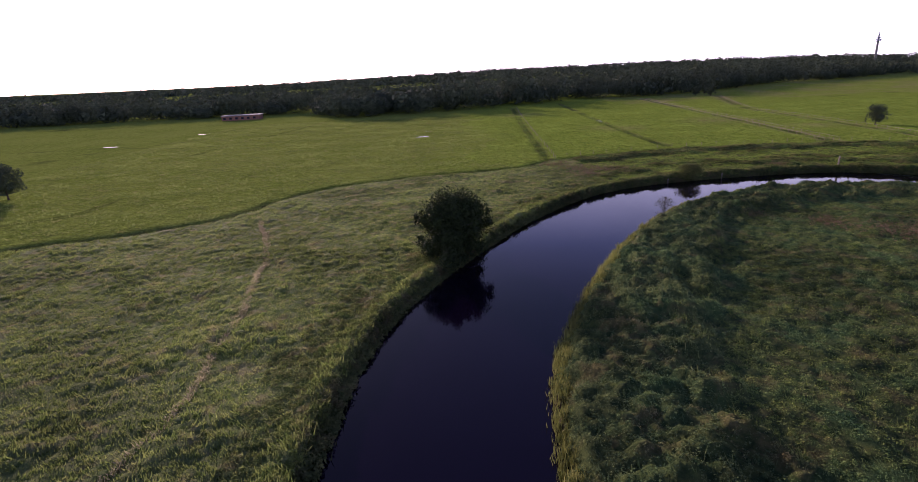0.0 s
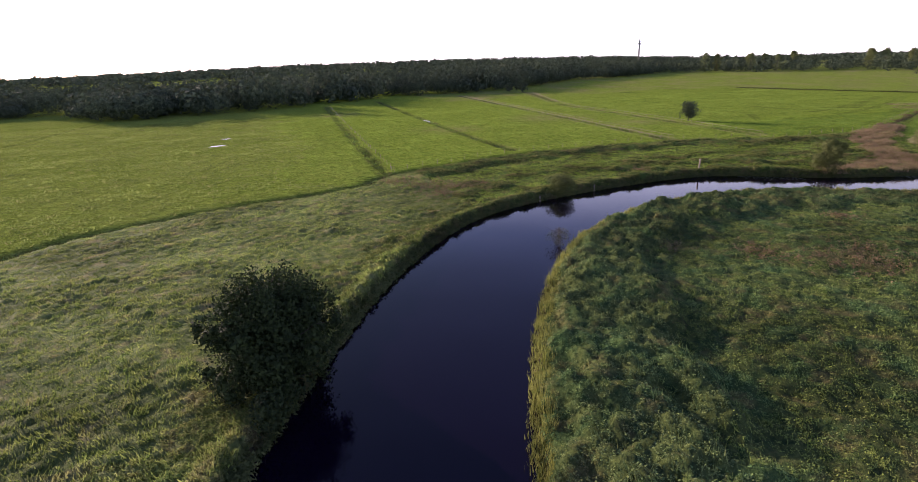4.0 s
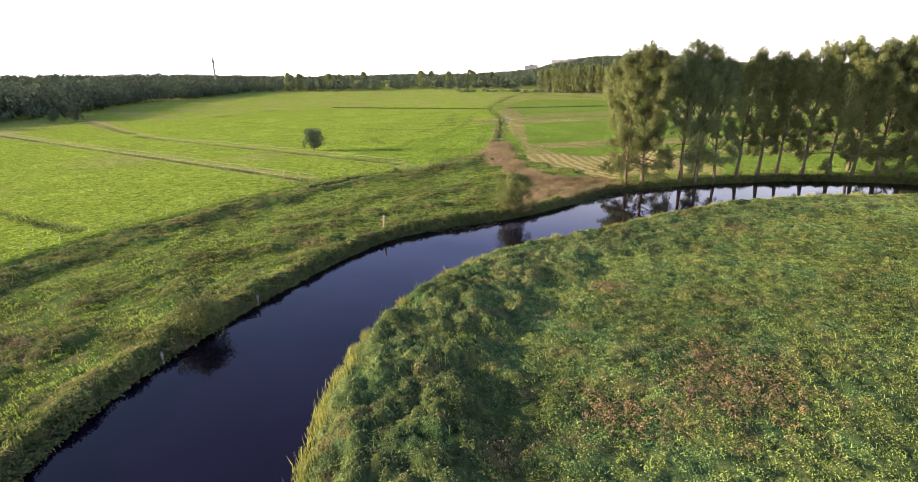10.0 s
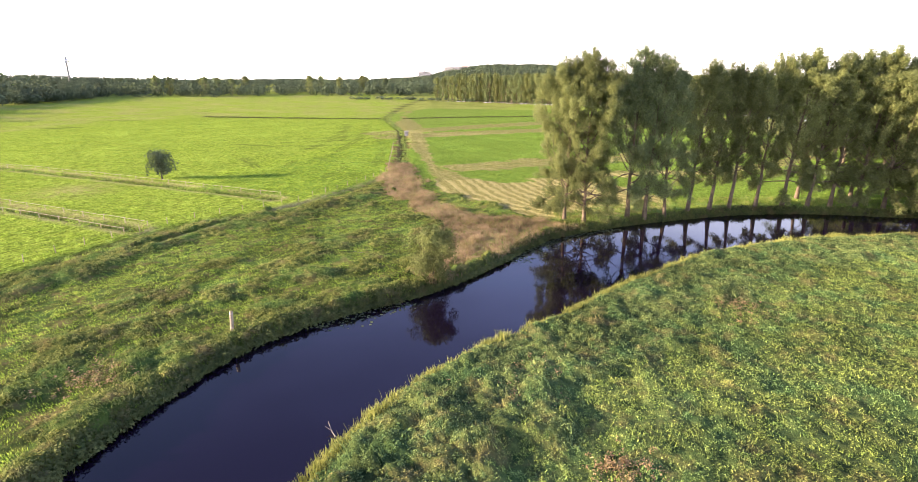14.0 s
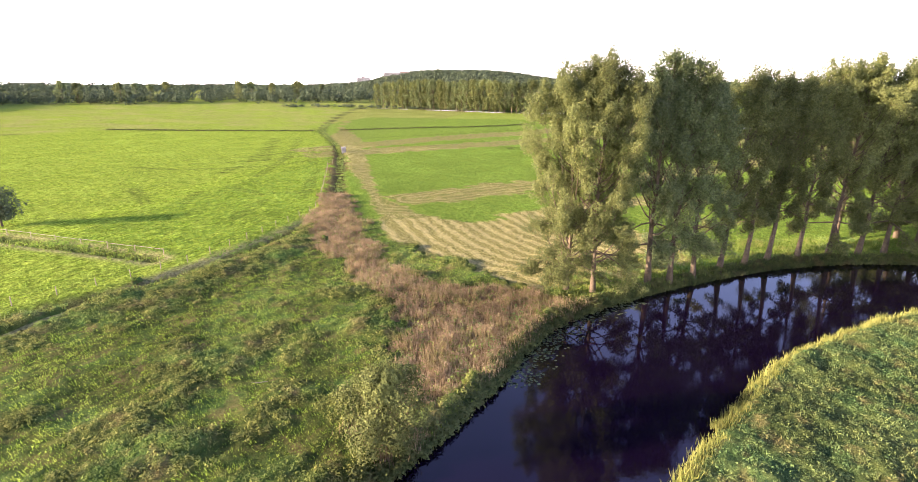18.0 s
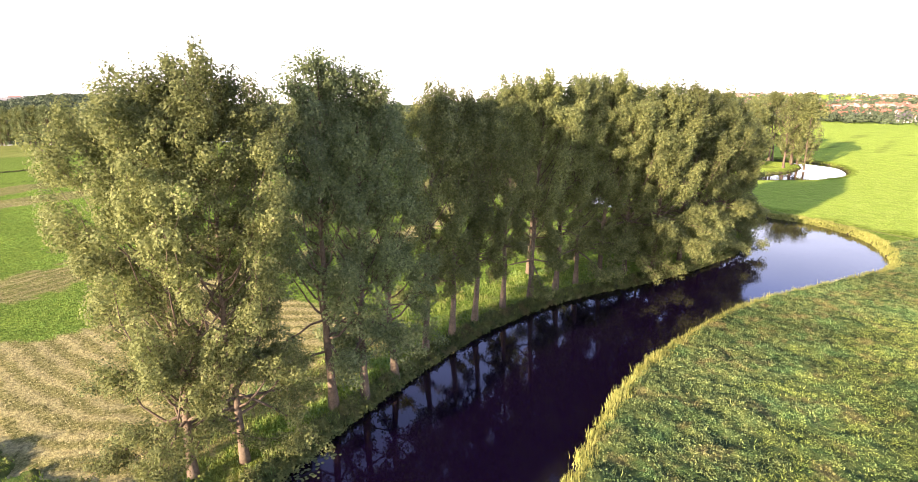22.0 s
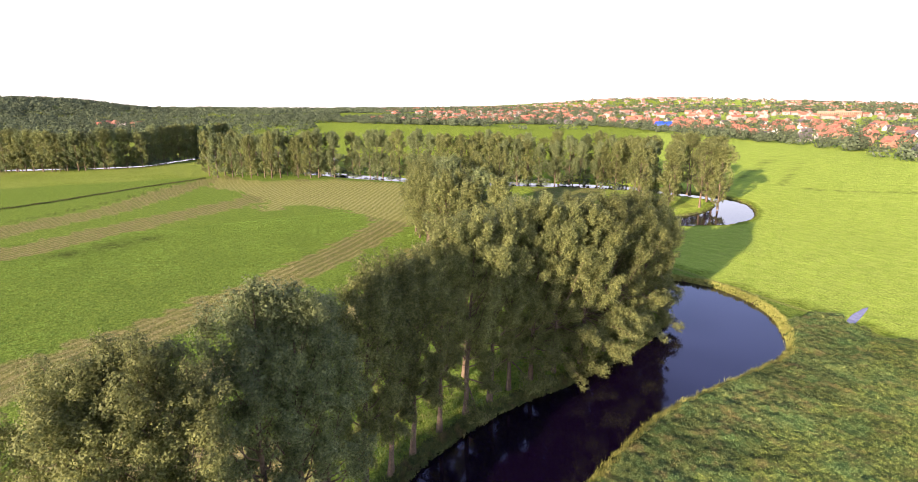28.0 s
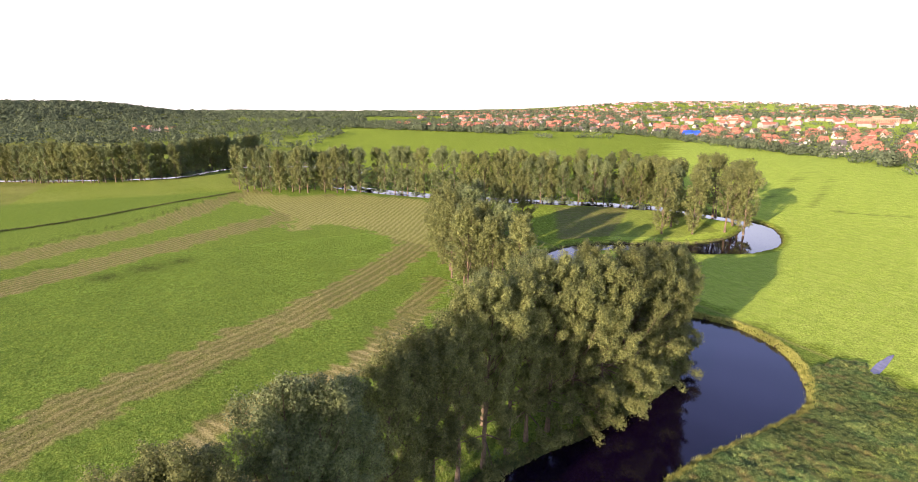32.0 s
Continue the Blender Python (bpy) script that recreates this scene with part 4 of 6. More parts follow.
for x, y, k, turn, size in ROW:
    tagged(plant(near_poplars[k], x, y, turn, size, rng.uniform(0.98, 1.04)), group="poplars along the bend")
mid_poplars = [
    poplar_thing("poplar_tree", 31, 28.0, 4.8, 0.05, 30, 3, 5600, 0.55, POP, "tall poplar in a row along a distant meander", 0.0, 0.4, 1.0, sides=5),
    poplar_thing("poplar_tree", 32, 28.0, 4.4, 0.08, 30, 3, 5200, 0.55, POP_D, "dark green poplar in a row along a distant meander", 0.0, 0.4, 1.0, sides=5),
    poplar_thing("poplar_tree", 33, 29.0, 6.2, 0.16, 34, 3, 4600, 0.42, POP, "thinly leaved poplar with pale bare limbs above the water", 0.02, 0.5, 0.85, sides=5),
    poplar_thing("poplar_tree", 34, 28.0, 5.4, 0.06, 40, 4, 10000, 0.44, POP, "full leafy poplar in a clump beside the river", 0.0, 0.4, 0.95, sides=5),
    poplar_thing("poplar_tree", 35, 28.0, 5.0, 0.1, 38, 4, 9000, 0.44, POP_D, "dark leafy poplar in a clump beside the river", 0.0, 0.4, 0.95, sides=5),
]


# a tall clump further down the river
for x, y, k in [(226, 24, 3), (234, 28, 3), (242, 32, 3), (250, 30, 4), (258, 30, 3), (240, 22, 4), (266, 28, 3), (274, 26, 3), (282, 24, 3), (290, 18, 3), (296, 10, 3), (301, 0, 4), (304, -12, 3), (306, -24, 3), (266, 20, 4), (250, 22, 3), (284, 14, 4)]:
    tagged(plant(mid_poplars[k], x + rng.uniform(-1, 1), y + rng.uniform(-1, 1), rng.uniform(0, 360), rng.uniform(0.84, 0.95), 1.0), group="poplars in the river clump")


def tree_row(points, gap, off, kinds, group, size=(0.85, 1.05), jitter=1.2):
    line = smooth_line(points, 1.0)
    run, last = 0.0, -99.0
    for i in range(1, len(line)):
        run += np.linalg.norm(line[i] - line[i - 1])
        if run - last > gap * rng.uniform(0.8, 1.25):
            last = run
            t = line[i] - line[i - 1]
            n = np.array([-t[1], t[0]]) / (np.linalg.norm(t) + 1e-9)
            p = line[i] + n * off + rng.normal(size=2) * jitter
            tagged(plant(mid_poplars[kinds[int(rng.integers(len(kinds)))]], p[0], p[1], rng.uniform(0, 360), rng.uniform(*size), z=0.0), group=group)


tree_row([(270, -112), (288, -120), (310, -130)], 9, 0, (2, 0), "poplars by the bay", (0.95, 1.05))
tree_row([(330, -122), (352, -100), (374, -72), (400, -46)], 5.5, -4, (0, 0, 1, 2), "poplars along the meander")
tree_row([(330, -122), (352, -100), (374, -72), (400, -46)], 6.5, 8, (0, 1), "poplars along the meander", (0.75, 0.95))
tree_row([(400, -44), (425, -24), (450, -6)], 5.5, 9, (0, 1), "poplars along the meander")
tree_row([(438, 14), (450, 34), (466, 60), (478, 80)], 6.5, 0, (0, 1, 1), "poplars in the field corner")
tree_row([(450, 10), (466, 30), (482, 54), (496, 80)], 7, 6, (1, 0, 1), "poplars in the field corner")
tree_row([(626, 60), (600, 104), (572, 128), (566, 170), (590, 215), (622, 262), (640, 310)], 4.8, 0, (0, 1, 0), "poplars along the far meander")
tree_row([(646, 66), (616, 112), (590, 140), (586, 180), (610, 225), (650, 280)], 6.0, 14, (0, 1, 1), "poplars behind the far meander")

alder = tree_thing("alder_tree", 41, 9.6, 5.4, 0.0, 44000, 0.2, [MAT_BARK_DARK, MAT_ALDER], 60, "round", core=45, label="dark round alder leaning over the river bank", trunk_r=0.28)
alder.matrix_basis = pose(-0.6, 75.4, -0.4) @ Matrix.Diagonal((0.92, 0.92, 0.95, 1))
lone = tree_thing("lone_tree", 42, 8.6, 4.3, 0.2, 5200, 0.34, [MAT_BARK_DARK, MAT_WOODS], 22, "round", label="lone rounded tree standing in the open pasture", trunk_r=0.25)
lone.matrix_basis = pose(159, 207.5, 0.05) @ Matrix.Diagonal((0.84, 0.84, 0.82, 1))
tagged(plant(lone, -109.5, 131.5, 130, 0.95), "dark rounded tree beside the old meadow", "tree")
for x, y, turn, size in ((209.5, 466, 40, 1.15), (202, 439, 200, 0.9), (196, 452, 100, 0.8)):
    tagged(plant(lone, x, y, turn, size), "dark rounded field bush at the pasture boundary", "tree")
bush = tree_thing("willow_bush", 43, 7.2, 2.9, 0.0, 22000, 0.14, [MAT_BARK_DARK, MAT_BUSH], 46, "poplar", label="upright grey-green willow bush at the water's edge", category="bush", trunk_r=0.1)
bush.matrix_basis = pose(112.0, 113.8, -0.3) @ Matrix.Diagonal((0.98, 0.98, 1.0, 1))
small_bush = tree_thing("willow_bush", 44, 3.4, 2.7, 0.0, 12000, 0.13, [MAT_BARK_DARK, MAT_BUSH], 40, "round", label="low rounded bush overhanging the bank", category="bush", trunk_r=0.07)
small_bush.matrix_basis = pose(53.5, 123.5, -0.3)
shrub = tree_thing("bare_shrub", 45, 2.6, 1.7, 0.02, 500, 0.13, [MAT_BARK, MAT_BUSH], 60, "round", label="sparse twiggy shrub standing in the shallow water", category="shrub", trunk_r=0.06)
shrub.matrix_basis = pose(38.3, 97.8, -0.8)

# ---- woods: far trees, joined ----
def wood_trees(name, places, height, radius, cards, card, mat, label, seed, z_of=None):
    rng = np.random.default_rng(seed)
    places = np.asarray(places, float)
    n = len(places)
    zs = ground_z(places[:, 0], places[:, 1]) if z_of is None else np.full(n, z_of)
    hs = height * rng.uniform(0.55, 1.25, n) * (1 + 0.3 * wob(places[:, 0], places[:, 1], 60.0, k=3)) * (0.72 + 0.28 * fade(places[:, 0], -120, 90))
    rs = radius * rng.uniform(0.65, 1.4, n)
    which = np.repeat(np.arange(n), cards)
    d = rng.normal(size=(n * cards, 3))
    d /= np.linalg.norm(d, axis=1)[:, None]
    lump = 1 + 0.3 * np.sin(d[:, 0] * 4.5 + which) * np.cos(d[:, 1] * 5 + d[:, 2] * 3 + which * 1.7)
    rad = rng.uniform(0.55, 1.0, n * cards) ** 0.5 * lump
    c = np.stack([places[which, 0] + d[:, 0] * rs[which] * rad, places[which, 1] + d[:, 1] * rs[which] * rad, zs[which] + hs[which] * (0.52 + 0.48 * d[:, 2] * rad)], 1)
    v, f = leaf_cards(rng, c, card, 0.1, 1.1, d, 0.24)
    return tagged(new(name, mesh_of(name, v, f, mat)), label, "woods", kind="stuff")


def scatter_between(front, depth, n, seed):
    """Places in a belt behind a front line (behind: to its left as it runs)."""
    rng = np.random.default_rng(seed)
    line = smooth_line(front, 3.0)
    i = rng.integers(1, len(line), n)
    t = line[i] - line[i - 1]
    nn = np.stack([-t[:, 1], t[:, 0]], 1) / (np.linalg.norm(t, axis=1)[:, None] + 1e-9)
    return line[i] + nn * (rng.uniform(0, 1, n) ** 1.3 * depth)[:, None] + rng.normal(size=(n, 2)) * 2


WOOD_FRONT = [(740, 960), (664, 840), (550, 715), (454, 660), (416, 652), (330, 600), (255, 530), (186, 480), (102, 468), (48, 425), (20, 400), (-30, 378), (-70, 372), (-100, 420), (-130, 440), (-190, 430), (-280, 420), (-420, 400), (-700, 380)]
wood_trees("woodland_edge", scatter_between(WOOD_FRONT[::-1], 45, 380, 3), 18.5, 8.0, 900, 0.78, MAT_WOODS, "dense dark deciduous trees along the edge of the woodland", 4)
wood_trees("woodland", scatter_between(WOOD_FRONT[::-1], 430, 2100, 23), 19.0, 9.5, 80, 2.1, MAT_WOODS, "dense dark deciduous woodland behind the pastures", 24)
wood_trees("far_woodland", scatter_between([(-1500, 1100), (-800, 1300), (0, 1400), (700, 1500), (1300, 1400), (1700, 1000)], 1100, 3600, 5), 15, 13, 18, 6.5, MAT_WOODS, "distant wooded ridge on the skyline", 6)
wood_trees("hill_woodland", np.c_[np.random.default_rng(7).normal(2360, 280, 1900), np.random.default_rng(8).normal(600, 300, 1900)], 13, 15, 70, 3.8, MAT_WOODS, "wooded hill with dense tree tops", 9)
wood_trees("hill_foot_trees", np.c_[np.random.default_rng(14).normal(1500, 260, 900), np.random.default_rng(15).normal(480, 260, 900)], 13, 8, 60, 2.6, MAT_WOODS, "trees at the foot of the wooded hill", 10)
wood_trees("field_trees", scatter_between([(1010, 420), (960, 560), (880, 760), (780, 960)], 260, 420, 12), 17, 7, 130, 1.7, MAT_WOODS, "scattered trees at the far end of the pastures", 13)
wood_trees("town_trees", scatter_between([(318, -335), (350, -378), (440, -412), (560, -450), (700, -490), (840, -530), (980, -440), (1100, -350), (1260, -270), (1500, -100)], -1100, 2300, 16), 10.5, 6.0, 58, 1.9, MAT_WOODS, "leafy garden trees among the houses", 17)
wood_trees("town_hedge", scatter_between([(300, -318), (345, -362), (440, -395), (560, -430), (700, -470), (840, -500), (980, -420), (1100, -330), (1260, -250)], -34, 260, 26), 10, 6.0, 90, 1.5, MAT_WOODS, "belt of trees between the pasture and the town", 27)
wood_trees("valley_trees", scatter_between([(760, 60), (900, -60), (1100, -120), (1400, -120), (1800, -160)], 420, 420, 28), 13, 7, 70, 2.0, MAT_WOODS, "belts of trees and copses in the valley", 29)
wood_trees("valley_belt", scatter_between([(1310, -119), (1285, -221), (1132, -279), (1031, -328), (900, -380)], -36, 190, 33), 13, 7, 60, 2.2, MAT_WOODS, "belt of trees across the far pastures", 34)
wood_trees("valley_copses", scatter_between([(1480, -120), (1620, -260), (1900, -380)], 160, 170, 35), 14, 9, 50, 3.2, MAT_WOODS, "copses beyond the far pastures", 36)
wood_trees("horizon_trees", scatter_between([(500, -1250), (1100, -1500), (1900, -1300), (2300, -500), (2400, 200), (2300, 900)], -1900, 5200, 18), 13, 18, 16, 6.5, MAT_WOODS, "hazy trees on the far horizon", 19)
far_bank = smooth_line(FAR_RIVER, 2.0)
fb = np.random.default_rng(31)
pick = fb.integers(0, len(far_bank), 330)
side_ = far_bank[np.minimum(pick + 1, len(far_bank) - 1)] - far_bank[np.maximum(pick - 1, 0)]
side_ = np.stack([-side_[:, 1], side_[:, 0]], 1) / (np.linalg.norm(side_, axis=1)[:, None] + 1e-9)
wood_trees("riverside_bushes", far_bank[pick] + side_ * (fb.choice((-1, 1), len(pick)) * fb.uniform(4.5, 8, len(pick)))[:, None], 3.2, 2.6, 70, 0.75, MAT_WOODS, "low bushes and rank growth along the distant meander", 32)
wood_trees("pasture_copse", np.array([(789, -345), (797, -340), (783, -350), (760, -395), (750, -400), (742, -408), (730, -415), (765, -388)], float), 9, 6, 110, 1.5, MAT_WOODS, "small copse in the far pasture", 30)
for x, y, k in [(276, -73, 0), (270, -84, 0), (267, -99, 2), (262, -104, 0), (274, -112, 2), (286, -104, 0), (292, -92, 0), (284, -86, 1), (300, -104, 0)]:
    tagged(plant(mid_poplars[k], x, y, rng.uniform(0, 360), rng.uniform(0.9, 1.03), z=0.0), group="poplars by the bay")
for x, y in [(705, 690), (712, 702), (722, 682), (735, 645), (745, 652), (700, 640), (770, 560), (782, 548), (805, 530), (820, 500), (840, 505), (856, 478), (650, 700), (640, 712)]:
    tagged(plant(mid_poplars[int(rng.integers(2))], x, y, rng.uniform(0, 360), rng.uniform(1.1, 1.4), 0.75, z=0.0), group="tall trees at the end of the pastures")

# ---- low growth ----
def scatter(n, x0, y0, x1, y1, seed):
    rng = np.random.default_rng(seed)
    return rng.uniform(x0, x1, n), rng.uniform(y0, y1, n)


def herb_clumps(name, x, y, z, height, per, card, mat, label, seed, spread=0.32, long=1.6):
    """Leafy clumps: dome-shaped bunches of leaf cards."""
    rng = np.random.default_rng(seed)
    n = len(x)
    which = np.repeat(np.arange(n), per)
    d = rng.normal(size=(n * per, 3))
    d /= np.linalg.norm(d, axis=1)[:, None]
    d[:, 2] = np.abs(d[:, 2])
    rad = rng.uniform(0.4, 1, n * per)
    spread = spread * rng.uniform(0.6, 1.4, n)[which]
    c = np.stack([x[which] + d[:, 0] * rad * spread, y[which] + d[:, 1] * rad * spread, z[which] + 0.05 + d[:, 2] * rad * height[which]], 1)
    v, f = leaf_cards(rng, c, card, 0.0, long, d * np.array([0.6, 0.6, 0.4]) + np.array([0, 0, 0.75]), 0.34)
    return tagged(new(name, mesh_of(name, v, f, mat)), label, "plants", kind="stuff")


def grass_tufts(name, x, y, z, height, width, per, mat, label, seed, lean=0.45, spread=0.2, flow=0.0):
    rng = np.random.default_rng(seed)
    v, f = blades(rng, x, y, z, height, width, lean, per, spread, flow)
    return tagged(new(name, mesh_of(name, v, f, mat)), label, "grass", kind="stuff")


def cover_sheet(name, x0, y0, x1, y1, step, growth, mat, label, seed):
    """The closed mass of low plants: a lumpy sheet as high as they grow."""
    rng = np.random.default_rng(seed)
    cx, cy = np.meshgrid(np.arange(x0, x1, step), np.arange(y0, y1, step))
    cx, cy = cx + rng.uniform(-0.3, 0.3, cx.shape) * step, cy + rng.uniform(-0.3, 0.3, cy.shape) * step
    sdf = river_sdf(cx, cy)
    h = growth(cx, cy, sdf)
    z = ground_z(cx, cy, sdf) + np.where(h > 0, h + rng.uniform(-0.1, 0.1, h.shape) * h, -0.2)
    i = np.arange(cx.size).reshape(cx.shape)
    q = np.stack([i[:-1, :-1], i[:-1, 1:], i[1:, 1:], i[1:, :-1]], -1).reshape(-1, 4)
    q = q[(h.ravel()[q] > 0).any(1)]
    used, q = np.unique(q, return_inverse=True)
    v = np.stack([cx, cy, z], -1).reshape(-1, 3)[used]
    return tagged(new(name, mesh_of(name, v, q.reshape(-1, 4), mat, True)), label, "plants", kind="stuff")


# peninsula inside the bend: coarse herbs, tallest near the bank
def herb_growth(x, y, sdf):
    ok = regions(x, y, sdf)[0] & (sdf > 0.3)
    edge = sdf + 2.5 * wob(x, y, 11.0, k=6)
    belt = fade(edge, 0.5, 3) * (1 - fade(edge, 10.5, 13.5)) * (1 - 0.7 * fade(x, 62, 112))
    small, middle, large = mounds(x, y, 0.75, 21), mounds(x, y, 1.5, 1), mounds(x, y, 3.2, 11)
    h = 0.10 + 0.16 * small + 0.26 * middle + 0.34 * large * np.clip(0.4 + wob(x, y, 17.0, k=4), 0, 1) + belt * (0.62 + 0.32 * large + 0.34 * middle + 0.12 * small)
    return np.where(ok, h * (0.25 + 0.75 * fade(sdf, 0.3, 1.6)), -1)


cover_sheet("herb_mass", 4, -24, 174, 112, 0.40, herb_growth, MAT_SHADED_HERB_MASS, "thick low mass of herbs covering the inner bank", 50)
hx, hy = scatter(120000, 4, -24, 174, 112, 51)
near_way = line_distance(hx, hy, np.array([(0, 10), (4, 50), (28, 80), (68, 98), (110, 94), (160, 10)], float))[0]
keep = np.random.default_rng(52).uniform(size=len(hx)) < np.clip(1.25 - near_way / 80, 0.22, 1)
hx, hy = hx[keep], hy[keep]
h_sdf = river_sdf(hx, hy)
hh = herb_growth(hx, hy, h_sdf)
keep = hh > 0
hx, hy, h_sdf, hh = hx[keep], hy[keep], h_sdf[keep], hh[keep]
hz = ground_z(hx, hy, h_sdf) + hh * 0.82
belt = h_sdf + 3 * wob(hx, hy, 9.0, k=6) < 12
bx_, by_, bz_, bh_ = hx[belt], hy[belt], hz[belt], hh[belt]
herb_clumps("bank_herbs", bx_, by_, bz_, 0.12 + 0.28 * bh_, 16, 0.11, MAT_HERB, "dense dark green nettles and herbs along the bank", 53, 0.42, 1.35)
grass_tufts("bank_stems", bx_[::5], by_[::5], bz_[::5], 0.2 + bh_[::5] * 0.35, 0.06, 6, MAT_HERB, "grass stems among the bank herbs", 56, 0.7, 0.36, 5.0)
ix_, iy_, iz_, ih_ = hx[~belt], hy[~belt], hz[~belt], hh[~belt]
herb_clumps("meadow_herbs", ix_, iy_, iz_, 0.10 + 0.3 * ih_, 11, 0.088, MAT_SEDGE, "coarse tussocky herbs with rusty patches", 54, 0.42, 1.7)
grass_tufts("tall_meadow_grass", ix_[::2], iy_[::2], iz_[::2], 0.15 + ih_[::2] * 0.4, 0.055, 5, MAT_SEDGE, "upright grass stems among the herbs", 55, 0.9, 0.36, 9.0)

# rough strip between the ditch and the outer bank
def strip_growth(x, y, sdf):
    reg = regions(x, y, sdf)
    ditch = line_distance(x, y, DITCH_LINE)[0]
    ok = reg[1] & (sdf > 0.3) & (ditch > 1.6) & (line_distance(x, y, np.array(MOWN_EDGE, float))[0] > 1.2)
    patch = np.clip(0.55 + 0.9 * wob(x, y, 15.0, k=8), 0, 1.2) * (1 - 0.8 * np.exp(-((ditch - 17) / 6.5) ** 2))
    h = 0.08 + 0.14 * mounds(x, y, 0.8, 31) + patch * (0.3 * mounds(x, y, 1.6, 35) + 0.5 * mounds(x, y, 3.4, 41))
    h = h + 0.4 * (1 - fade(sdf, 1, 4)) * (0.4 + mounds(x, y, 2.2, 45)) + 0.5 * np.exp(-((ditch - 6) / 3.4) ** 4) * (0.5 + 0.6 * mounds(x, y, 1.8, 47))
    return np.where(ok, h * (0.3 + 0.7 * fade(sdf, 0.3, 1.3)), -1)


cover_sheet("strip_mass", 26, 92, 200, 172, 0.42, strip_growth, MAT_SHADED_STRIP_MASS, "rough mass of sedge and herbs between ditch and river", 58)
sx, sy = scatter(60000, 26, 92, 200, 172, 61)
s_sdf = river_sdf(sx, sy)
s_reg = regions(sx, sy, s_sdf)
kh = strip_growth(sx, sy, s_sdf)
keep = kh > 0
kx, ky, ks, kh = sx[keep], sy[keep], s_sdf[keep], kh[keep]
kz = ground_z(kx, ky, ks) + kh * 0.8
tall = kh > 0.34
herb_clumps("strip_sedge", kx[tall], ky[tall], kz[tall], 0.12 + 0.3 * kh[tall], 12, 0.14, MAT_STRIP, "tall olive sedge and herbs beside the ditch", 62, 0.42, 1.5)
grass_tufts("strip_stems", kx[tall][::2], ky[tall][::2], kz[tall][::2], kh[tall][::2] * 0.5 + 0.15, 0.05, 6, MAT_STRIP, "grass stems among the sedge", 60, 0.7, 0.36, 6.0)
grass_tufts("strip_herbs", kx[~tall], ky[~tall], kz[~tall], kh[~tall] * 0.5 + 0.1, 0.08, 7, MAT_PASTURE, "low fresh green grass in the rough strip", 63, 1.0, 0.3, 8.0)
# dry reeds
keep = s_reg[2] & (s_sdf > 0.2) & (np.random.default_rng(66).uniform(size=len(sx)) < 0.9)
rx_, ry_ = sx[keep], sy[keep]
rz_ = ground_z(rx_, ry_)
rh = np.clip(0.75 + 0.35 * wob(rx_, ry_, 6.0, k=15), 0.4, 2.0)
grass_tufts("dry_reed_bed", rx_, ry_, rz_, rh, 0.042, 22, MAT_REED, "reddish brown dry reeds at the field corner", 64, 0.4, 0.4)
herb_clumps("reed_plumes", rx_[::2], ry_[::2], rz_[::2] + rh[::2] * 0.75, rh[::2] * 0.3, 9, 0.085, MAT_REED, "feathery brown reed plumes", 65, 0.35)

mixed = s_reg[2] & (np.random.default_rng(67).uniform(size=len(sx)) < 0.6)
herb_clumps("reed_edge_sedge", sx[mixed], sy[mixed], ground_z(sx[mixed], sy[mixed]), np.full(mixed.sum(), 0.75), 10, 0.13, MAT_SEDGE, "green sedge growing through the dry reeds", 68)
# rusty dock patches
rd = np.random.default_rng(69)
for name_, places in (("rusty_dock", [(82, 89, 1.6), (113, 78, 2.2), (66, 73, 3.4), (70, 77, 2.6), (89, 98, 2.6), (94, 96, 2.0), (58, 82, 2.2), (49, 88, 1.5), (62, 77, 2.4), (128, 40, 2.0), (31, 141, 3.4), (36, 137, 3.2), (42, 135, 2.6), (33, 131, 3.0), (27, 147, 2.6), (80, 133, 2.0)]),):
    dx0 = np.concatenate([rd.normal(px, pr * 0.8, int(45 * pr)) for px, py, pr in places])
    dy0 = np.concatenate([rd.normal(py, pr * 0.8, int(45 * pr)) for px, py, pr in places])
    okd = river_sdf(dx0, dy0) > 0.8
    dx0, dy0 = dx0[okd], dy0[okd]
    herb_clumps(name_, dx0, dy0, ground_z(dx0, dy0) + 0.3, rd.uniform(0.3, 0.9, len(dx0)), 16, 0.11, MAT_RUST, "rust-brown dock and withered stems in small patches", 70, 0.4)

# old meadow on the near side: matted tussocks
def on_old_meadow(x, y, sdf):
    south = ~inside(x, y, [(-900, -200), (-240, 20)] + MAIN_DITCH + [(900, 500), (-900, 500)])
    return south & (sdf > 0.5) & (line_distance(x, y, LB_C)[0] < line_distance(x, y, RB_C)[0]) & ~regions(x, y, sdf)[1]


def meadow_growth(x, y, sdf):
    u, v = x * 0.9 + y * 0.44, y * 0.9 - x * 0.44
    rough = np.clip(0.65 + 0.6 * wob(x, y, 21.0, k=12), 0.2, 1.2)
    h = 0.05 + rough * (0.24 * mounds(u * 0.7, v, 0.6, 51) + 0.22 * mounds(u * 0.7, v, 1.0, 55)) + 0.08 * mounds(x, y, 2.7, 61)
    h = h + 0.55 * (1 - fade(sdf, 0.8, 3.5)) * (0.3 + mounds(x, y, 1.9, 65))
    return np.where(on_old_meadow(x, y, sdf) & (line_distance(x, y, DITCH_LINE)[0] > 1.6), h, -1)


